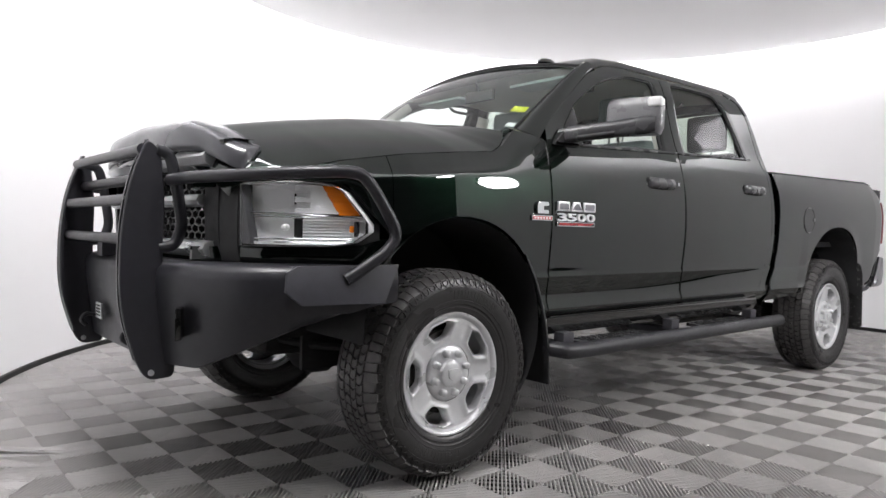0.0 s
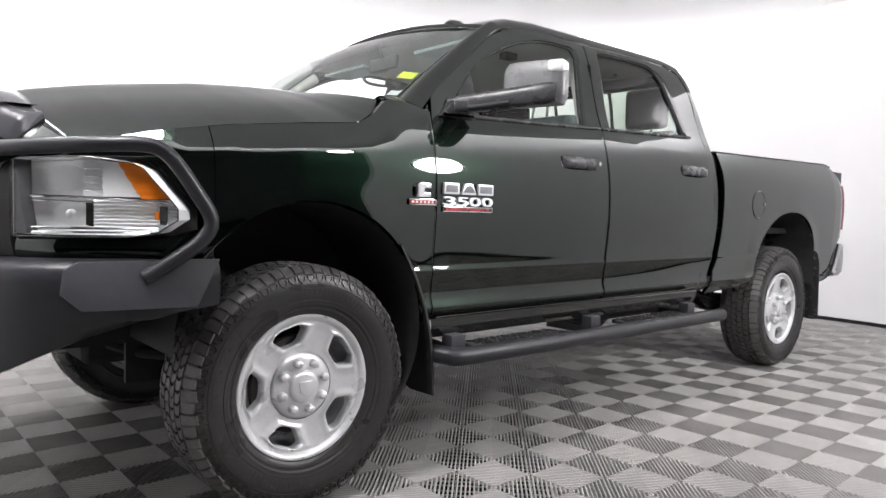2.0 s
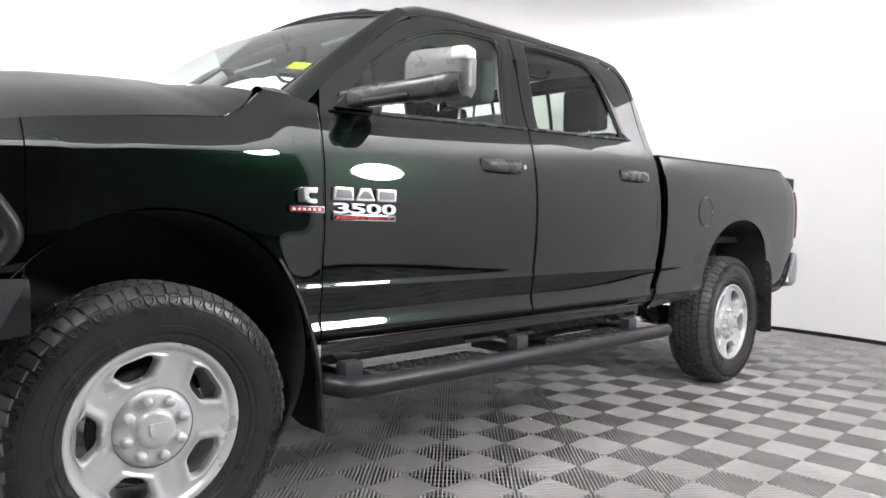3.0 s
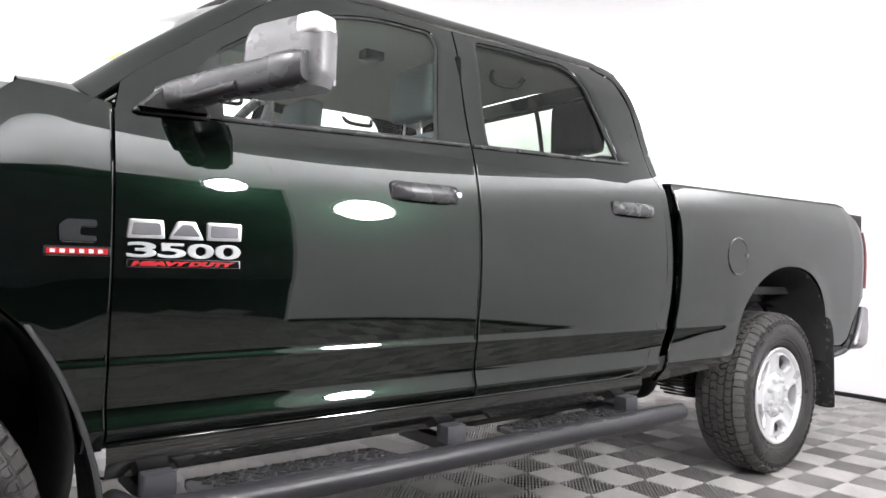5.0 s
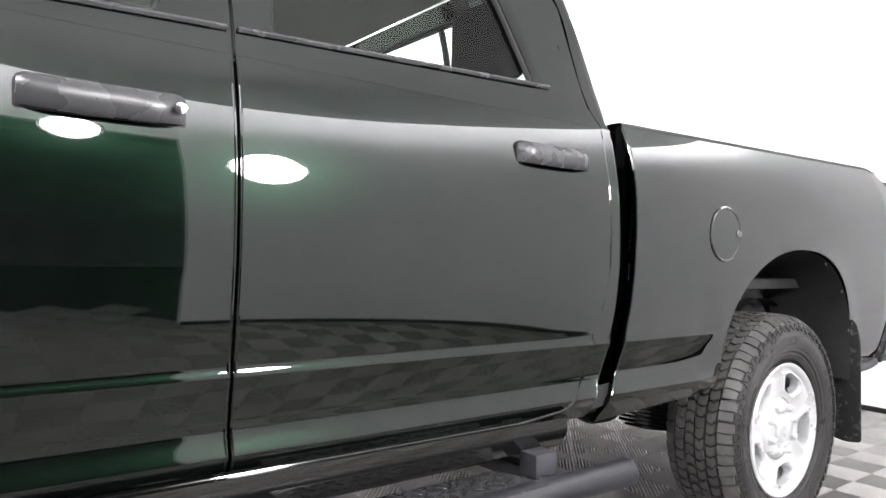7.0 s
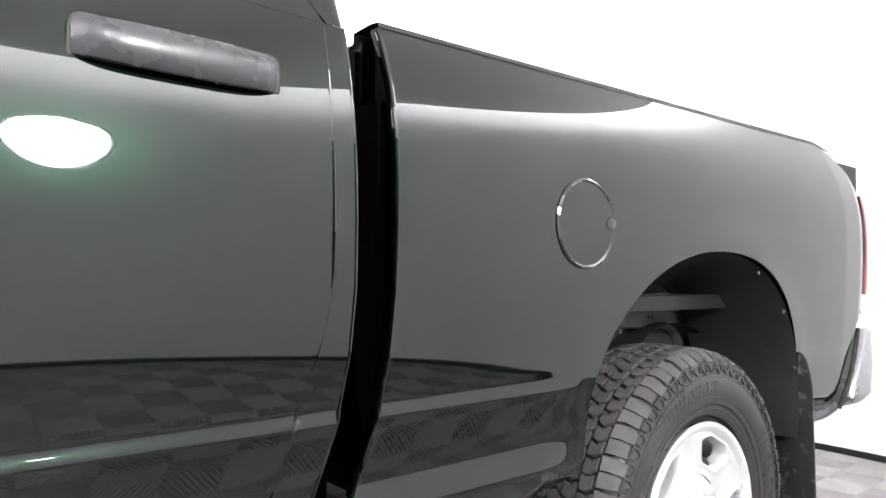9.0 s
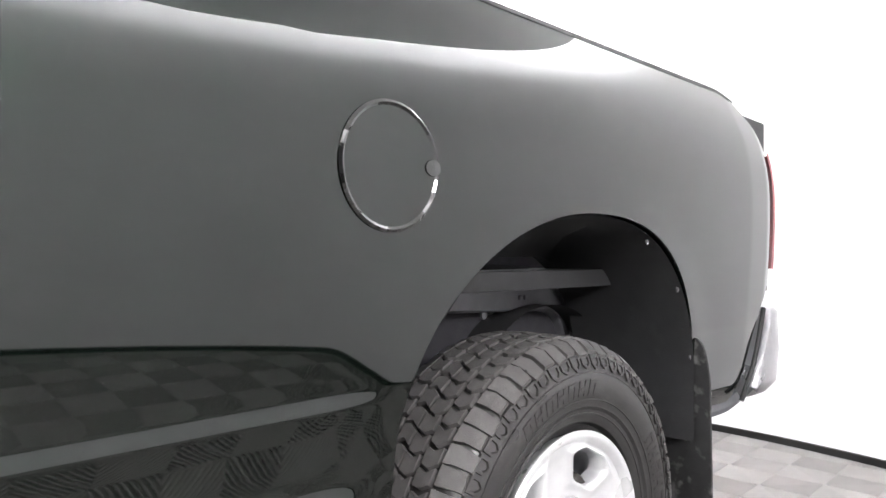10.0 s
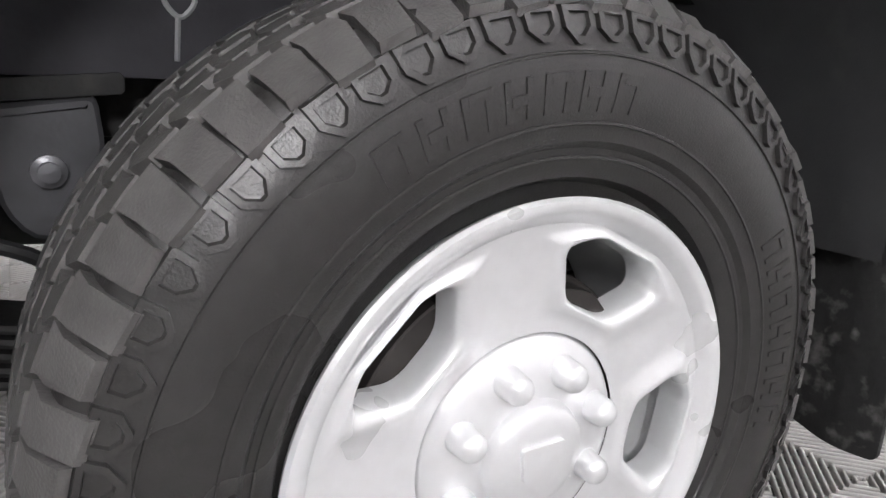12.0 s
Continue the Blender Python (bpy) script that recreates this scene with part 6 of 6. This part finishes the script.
    part("coil_spring", side(tube(np.stack([0.02 + 0.065 * np.cos(ang), -0.47 + 0.065 * np.sin(ang), 0.46 + 0.045 * ang / 6.28], 1), 0.009, 6)), UNDER, fr)
for x, y0 in ((0.0, 0.18), (WHEELBASE, 0.0)):
    ax = part("axle", tube([(x, -0.78, HUB_Z), (x, 0.78, HUB_Z)], 0.052, 16), UNDER, truck, "black solid axle")
    v, f = lathe([(0.0005, -0.16), (0.06, -0.155), (0.12, -0.11), (0.155, -0.04), (0.158, 0.04), (0.12, 0.11), (0.06, 0.15), (0.0005, 0.155)], 28, "x")
    part("differential", ([(a + x, b + y0, c + HUB_Z - 0.02) for a, b, c in v], f), UNDER, ax)
part("drive_shaft", tube([(0.9, 0.0, 0.55), (WHEELBASE - 0.15, 0.0, 0.45)], 0.05, 14), UNDER, truck)
part("engine_sump", block(-0.55, 0.55, -0.32, 0.32, 0.45, 0.95, 0.06, 3), UNDER, truck)
part("gearbox", block(0.55, 1.35, -0.26, 0.26, 0.46, 0.72, 0.06, 3), UNDER, truck)
part("floor_pan", block(0.50, 2.72, -0.90, 0.90, 0.60, 0.66, 0.01), UNDER, truck)
part("fuel_tank", block(1.75, 2.68, -0.80, -0.50, 0.47, 0.62, 0.05, 3), UNDER, truck)
part("radiator_support", block(-0.76, -0.55, -0.58, 0.58, 0.60, 1.15, 0.02), UNDER, truck)
part("bay_cover", block(-0.80, 0.45, -0.60, 0.60, 1.10, 1.20, 0.02), UNDER, truck)
part("tie_rod", tube([(-0.18, -0.72, 0.40), (-0.18, 0.72, 0.40)], 0.02, 10), UNDER, truck)
part("stabiliser", tube([(-0.05, -0.55, 0.50), (-0.42, -0.50, 0.52), (-0.45, 0.5, 0.52), (-0.05, 0.55, 0.50)], 0.017, 8, n=40), UNDER, truck)
part("exhaust_pipe", tube([(1.3, 0.45, 0.50), (2.9, 0.50, 0.52), (3.5, 0.62, 0.75), (4.2, 0.68, 0.62), (4.8, 0.80, 0.52)], 0.05, 12, n=40), UNDER, truck)
sides("bumper_bracket", tube([(4.40, -0.80, 0.585), (4.50, -0.84, 0.565), (4.60, -0.88, 0.575), (4.66, -0.90, 0.60)], 0.022, 8, n=12), FRAME_GREY, truck)

# mud flaps
prof = curve([(0.352, 0, 0.905), (0.415, 0, 0.800), (0.462, 0, 0.690), (0.500, 0, 0.555), (0.516, 0, 0.420), (0.520, 0, 0.318)], 24)
P = []
for y, dx in ((-0.972, 0.0), (-0.968, 0.006), (-0.93, 0.004), (-0.84, 0.002), (-0.74, 0.0)):
    P.append([(x + dx, y, z + (0.03 if y > -0.8 and z < 0.35 else 0)) for x, _, z in prof])
Q = [[(x + 0.008, y, z) for x, y, z in row] for row in P[::-1]]
sides("mud_flap", grid(np.array(P + Q), close_u=True), BLACK_PLASTIC, truck, "black moulded mud flap", angle=60)
out = rounded([(-0.992, 0.300), (-0.994, 0.720), (-0.975, 0.805), (-0.915, 0.822), (-0.895, 0.78), (-0.885, 0.66), (-0.72, 0.62), (-0.72, 0.345), (-0.93, 0.290)], [0.012, 0.05, 0.04, 0.03, 0.03, 0.05, 0.03, 0.02, 0.03], 6)
fv, ff = prism(out, 4.262, 4.272, "x", 0.003)
fv = [(x + 0.05 * (0.82 - z) ** 2 + 0.03 * (0.82 - z), y, z) for x, y, z in fv]
flap_l, flap_r = sides("mud_flap", (fv, ff), shader("dusty_black_flap", (0.014, 0.014, 0.014), 0.6, grain=0.4, grain_scale=50, bump=0.4, bump_scale=160, wear=0.7, wear_colour=(0.16, 0.155, 0.15)), truck, "black mud flap speckled with pale dirt", angle=60)
for k, d in enumerate((62, 35, 8)):
    c, s = math.cos(math.radians(d)) ** 0.9, math.sin(math.radians(d)) ** 0.9
    sides("liner_screw", moved(lathe([(0.006, 0), (0.006, -0.003), (0.0005, -0.004)], 10), Matrix.Translation((3.785 + 0.445 * c, -0.962, 0.70 + 0.372 * s))), GREY_PLASTIC, truck)


# ---- the truck: inside the cab ----
P = []
for x in np.linspace(0.98, 2.60, 30):
    row = []
    for w in np.linspace(-1, 1, 25):
        a = abs(w)
        z = float(np.interp(x, [0.98, 1.2, 2.4, 2.6], [1.870, 1.912, 1.915, 1.885])) + 0.03 * (1 - a * a) - 0.016 * max(0, a - 0.85) / 0.15 - 0.015 * math.exp(-((x - 1.72) / 0.07) ** 2)
        row.append((x, 0.715 * w, z))
    P.append(row)
liner = part("headliner", grid(np.array(P)), HEADLINER, truck, "warm grey fabric headliner", angle=60)
part("dome_lamp", block(1.60, 1.69, -0.29, -0.23, 1.888, 1.925, 0.008), GREY_PLASTIC, liner, "small dark roof lamp")
for x, y in ((1.35, 0.60), (2.10, 0.60), (2.10, -0.60)):
    part("grab_handle", tube([(x - 0.09, y, 1.845), (x - 0.07, y * 0.96, 1.815), (x, y * 0.94, 1.808), (x + 0.07, y * 0.96, 1.815), (x + 0.09, y, 1.845)], 0.010, 8, n=20), BLACK_PLASTIC, liner, "black grab handle")
for y in (-0.42, 0.42):
    part("sun_visor", block(1.00, 1.17, y - 0.20, y + 0.20, 1.815, 1.832, 0.008), TRIM_LIGHT, liner, "pale grey sun visor")
part("mirror_mount", tube([(0.93, 0.0, 1.90), (0.97, 0.0, 1.82)], 0.008, 8), BLACK_PLASTIC, liner)
part("inside_mirror", block(0.965, 0.99, -0.12, 0.12, 1.765, 1.83, 0.012, 3), BLACK_PLASTIC, liner)

# inner frames round the far and near windows: pillars and panels
for sgn in (1, -1):
    side = (lambda q: q) if sgn == 1 else mirrored
    # the far doors' panel is black, the near doors' panel pale grey-green
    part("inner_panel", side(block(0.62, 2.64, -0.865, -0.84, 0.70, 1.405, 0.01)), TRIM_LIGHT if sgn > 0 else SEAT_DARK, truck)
    part("inner_pillar", side(tube([(1.655, -0.815, 1.42), (1.665, -0.765, 1.60), (1.68, -0.70, 1.83)], 0.042, 10)), HEADLINER, truck)
    part("inner_pillar", side(tube([(0.62, -0.83, 1.50), (0.80, -0.78, 1.66), (1.0, -0.72, 1.82)], 0.030, 10)), HEADLINER, truck)
    part("inner_pillar", side(tube([(2.62, -0.865, 1.42), (2.60, -0.815, 1.62), (2.54, -0.745, 1.82)], 0.030, 10)), SEAT_DARK, truck)
    part("inner_rail", side(tube([(1.02, -0.728, 1.872), (1.35, -0.724, 1.905), (2.0, -0.722, 1.915), (2.45, -0.722, 1.908)], 0.012, 10, n=20)), HEADLINER, truck)

# dashboard and wheel
P = []
for w in np.linspace(-1, 1, 31):
    y = 0.84 * w
    lift = 0.03 * math.exp(-((y + 0.40) / 0.22) ** 2)
    P.append([(x, y, z + lift * k) for x, z, k in ((0.30, 1.34, 0), (0.42, 1.425, 0.5), (0.62, 1.435, 1), (0.80, 1.41, 1), (0.86, 1.36, 1), (0.86, 1.20, 0), (0.78, 1.0, 0), (0.72, 0.75, 0))])
dash = part("dashboard", grid(np.array(P)), TRIM_LIGHT, truck, "grey-green dashboard")
th = np.linspace(0, 2 * math.pi, 48, endpoint=False)
tilt = radians(28)
wheel_pts = np.stack([1.02 + 0.19 * np.sin(th) * math.sin(tilt) * 1.0, -0.40 + 0.19 * np.cos(th), 1.440 + 0.19 * np.sin(th) * math.cos(tilt)], 1)
sw = part("steering_wheel", tube(wheel_pts, 0.017, 10, closed=True), GREY_PLASTIC, truck, "grey steering wheel")
part("hub", block(0.96, 1.02, -0.48, -0.32, 1.36, 1.46, 0.02, 3), SEAT_DARK, sw)
for a in (0.1, math.pi - 0.1, -math.pi / 2):
    part("spoke", tube([(1.0, -0.40, 1.41), (1.02 + 0.18 * math.sin(a) * math.sin(tilt), -0.40 + 0.18 * math.cos(a), 1.415 + 0.18 * math.sin(a) * math.cos(tilt))], 0.014, 8), SEAT_DARK, sw)


def seat(y, x, mat, rest, top, name, label, width=0.25):
    """Seat with cushion, back and headrest."""
    def pad(x0, x1, y0, y1, z0, z1, lean=0.0, r=0.06):
        v, f = block(x0, x1, y0, y1, z0, z1, r, 4)
        return [(a + lean * (c - z0), b, c) for a, b, c in v], f
    s = part(name, pad(x - 0.45, x + 0.08, y - width, y + width, 0.98, 1.14), mat, truck, label, angle=60)
    part("backrest", pad(x - 0.04, x + 0.12, y - width, y + width, 1.08, 1.56, 0.22), mat, s, angle=60)
    part("headrest", pad(x + 0.085, x + 0.195, y - rest, y + rest, top - 0.215, top, 0.10, 0.045), mat, s, angle=60)
    for d in (-0.05, 0.05):
        part("headrest_post", tube([(x + 0.11, y + d, 1.50), (x + 0.135, y + d, top - 0.18)], 0.007, 8), CHROME, s)
    return s


seat(-0.42, 1.62, SEAT, 0.13, 1.845, "front_seat", "grey-green cloth front seat")
seat(0.42, 1.52, SEAT, 0.13, 1.835, "front_seat", "grey-green cloth front seat")
bench = part("rear_bench", block(2.05, 2.55, -0.78, 0.78, 1.00, 1.16, 0.06, 4), SEAT_DARK, truck, "black cloth rear bench seat", angle=60)
part("backrest", block(2.50, 2.62, -0.78, 0.78, 1.10, 1.545, 0.05, 4), SEAT_DARK, bench, angle=60)
for y in (-0.56, 0.56):
    part("headrest", block(2.53, 2.63, y - 0.132, y + 0.132, 1.57, 1.815, 0.05, 4), SEAT_DARK, bench, angle=60)
    for d in (-0.05, 0.05):
        part("headrest_post", tube([(2.555, y + d, 1.52), (2.555, y + d, 1.60)], 0.007, 8), CHROME, bench)
part("seat_belt", tube([(1.66, -0.80, 1.78), (1.655, -0.83, 1.60), (1.66, -0.85, 1.42)], 0.012, 6, n=12), SEAT_DARK, truck)

# stickers inside the windscreen
def on_screen(u, v, du, dv, off=0.004):
    pts = [screen(u + a * du, v + b * dv) + np.array([off + 0.006, 0, -off - 0.008]) for a, b in ((0, 0), (0, 1), (1, 1), (1, 0))]
    return pts, [(0, 1, 2, 3)]


part("yellow_tag", on_screen(0.275, -0.950, 0.075, 0.085), STICKER, windscreen, "bright yellow paper tag")
part("white_tag", on_screen(0.085, -0.965, 0.05, 0.05), PAPER, windscreen, "small white paper tag")


# ---- floor tiles: ribbed plastic squares laid cornerwise to the truck ----
TILE_P = 0.206                   # from a tile's middle to its corner
TILE_S = TILE_P * math.sqrt(2)


def tile_mesh():
    """One tile about its middle: four triangular fields of ribs that change direction, and its raised frame."""
    v, f = [], []
    H = TILE_S / 2 - 0.0003

    def bar(p0, p1, wide, top, low=-0.016):
        d = np.array(p1, float) - p0
        d /= np.linalg.norm(d)
        n = np.array([-d[1], d[0]]) * wide / 2
        k = len(v)
        for z in (low, top):
            for q in (p0 - n, p0 + n, p1 + n, p1 - n):
                v.append((q[0], q[1], z))
        f.extend([(k + 4, k + 5, k + 6, k + 7), (k, k + 1, k + 5, k + 4), (k + 2, k + 3, k + 7, k + 6), (k + 1, k + 2, k + 6, k + 5), (k + 3, k, k + 4, k + 7)])

    def rib(turn, a, wide):
        """A rib with a rounded back, cut slantwise where the next field begins."""
        k = len(v)
        c, s = turn
        prof = ((-1, -0.016), (-1, -0.0036), (-0.74, -0.0012), (-0.4, 0.0), (0.4, 0.0), (0.74, -0.0012), (1, -0.0036), (1, -0.016))
        for inner in (True, False):
            for w, z in prof:
                b = a + w * wide / 2
                x = min(abs(b) + 0.0012, H) if inner else H
                v.append((c * x - s * b, s * x + c * b, z))
        f.extend([(k + i, k + i + 1, k + 9 + i, k + 8 + i) for i in range(7)])
        f.extend([(k, k + 1, k + 6, k + 7), (k + 1, k + 2, k + 5, k + 6), (k + 2, k + 3, k + 4, k + 5)])

    pitch, wide = 2 * H / 18, 0.0068
    for q in range(4):
        turn = round(math.cos(q * math.pi / 2)), round(math.sin(q * math.pi / 2))
        for i in range(-9, 9):
            rib(turn, (i + 0.5) * pitch, wide)
    # cross web under the ribs
    for i in range(-3, 4):
        for p, q in (((-H, i * 0.04), (H, i * 0.04)), ((i * 0.04, -H), (i * 0.04, H))):
            bar(np.array(p), np.array(q), 0.002, -0.011)
    return v, f


tv, tf = tile_mesh()
TILE_ME = mesh_of(tv, tf, smooth=False)
TILE_ME.materials.append(TILE)
near, far_tiles = [], []
for i in range(-18, 34):
    for j in range(-24, 22):
        if (i + j) % 2:
            continue
        x, y = 0.028 + TILE_P * i, 0.043 + TILE_P * j
        d = math.hypot(x - CX, y - CY)
        inside = (x - ex0[0]) * exn[0] + (y - ex0[1]) * exn[1] < 0.0
        opening = (x < 0.6 or (x < 2.5 and y < -2.0)) and y < 0.0 and inside and x > -3.3 and y > -4.7
        if d < RAD + 0.2 or opening:
            (near if -1.55 < x < 6.2 and -2.5 < y < 0.32 and (d < RAD - 0.22 or opening) else far_tiles).append((x, y))
turn45 = math.radians(45)
for x, y in near:
    o = new("floor_tile", TILE_ME)
    o.parent = floor
    o.matrix_local = Matrix.Translation((x, y, 0)) @ Matrix.Rotation(turn45, 4, "Z")
base = np.array(tv)
c45, s45 = math.cos(turn45), math.sin(turn45)
base = np.stack([c45 * base[:, 0] - s45 * base[:, 1], s45 * base[:, 0] + c45 * base[:, 1], base[:, 2]], 1)
fa = np.array(tf)
V = np.concatenate([base + (x, y, 0) for x, y in far_tiles])
# tiles at the wall are cut to its curve, those at the flare to its line
off = V[:, :2] - (CX, CY)
dist = np.linalg.norm(off, axis=1)
ang = np.degrees(np.arctan2(off[:, 1], off[:, 0]))
walled = (dist > RAD - 0.012) & ((ang > OPEN_TO - 360) & (ang < OPEN_FROM))
V[walled, :2] = (CX, CY) + off[walled] * ((RAD - 0.012) / dist[walled])[:, None]
past = (V[:, :2] - ex0) @ exn
cut = ~walled & (past > -0.012) & (V[:, 0] < ex0[0] + 0.05) & (V[:, 1] > -2.0)
V[cut, :2] -= np.outer(past[cut] + 0.012, exn)
F = np.concatenate([fa + k * len(base) for k in range(len(far_tiles))])
me = bpy.data.meshes.new("mesh")
me.from_pydata(V.tolist(), [], F.tolist())
me.materials.append(TILE)
rest = new("floor_tiles_rest", me)
rest.parent = floor
tagged(rest, "grey ribbed floor tiles further off", kind="stuff")
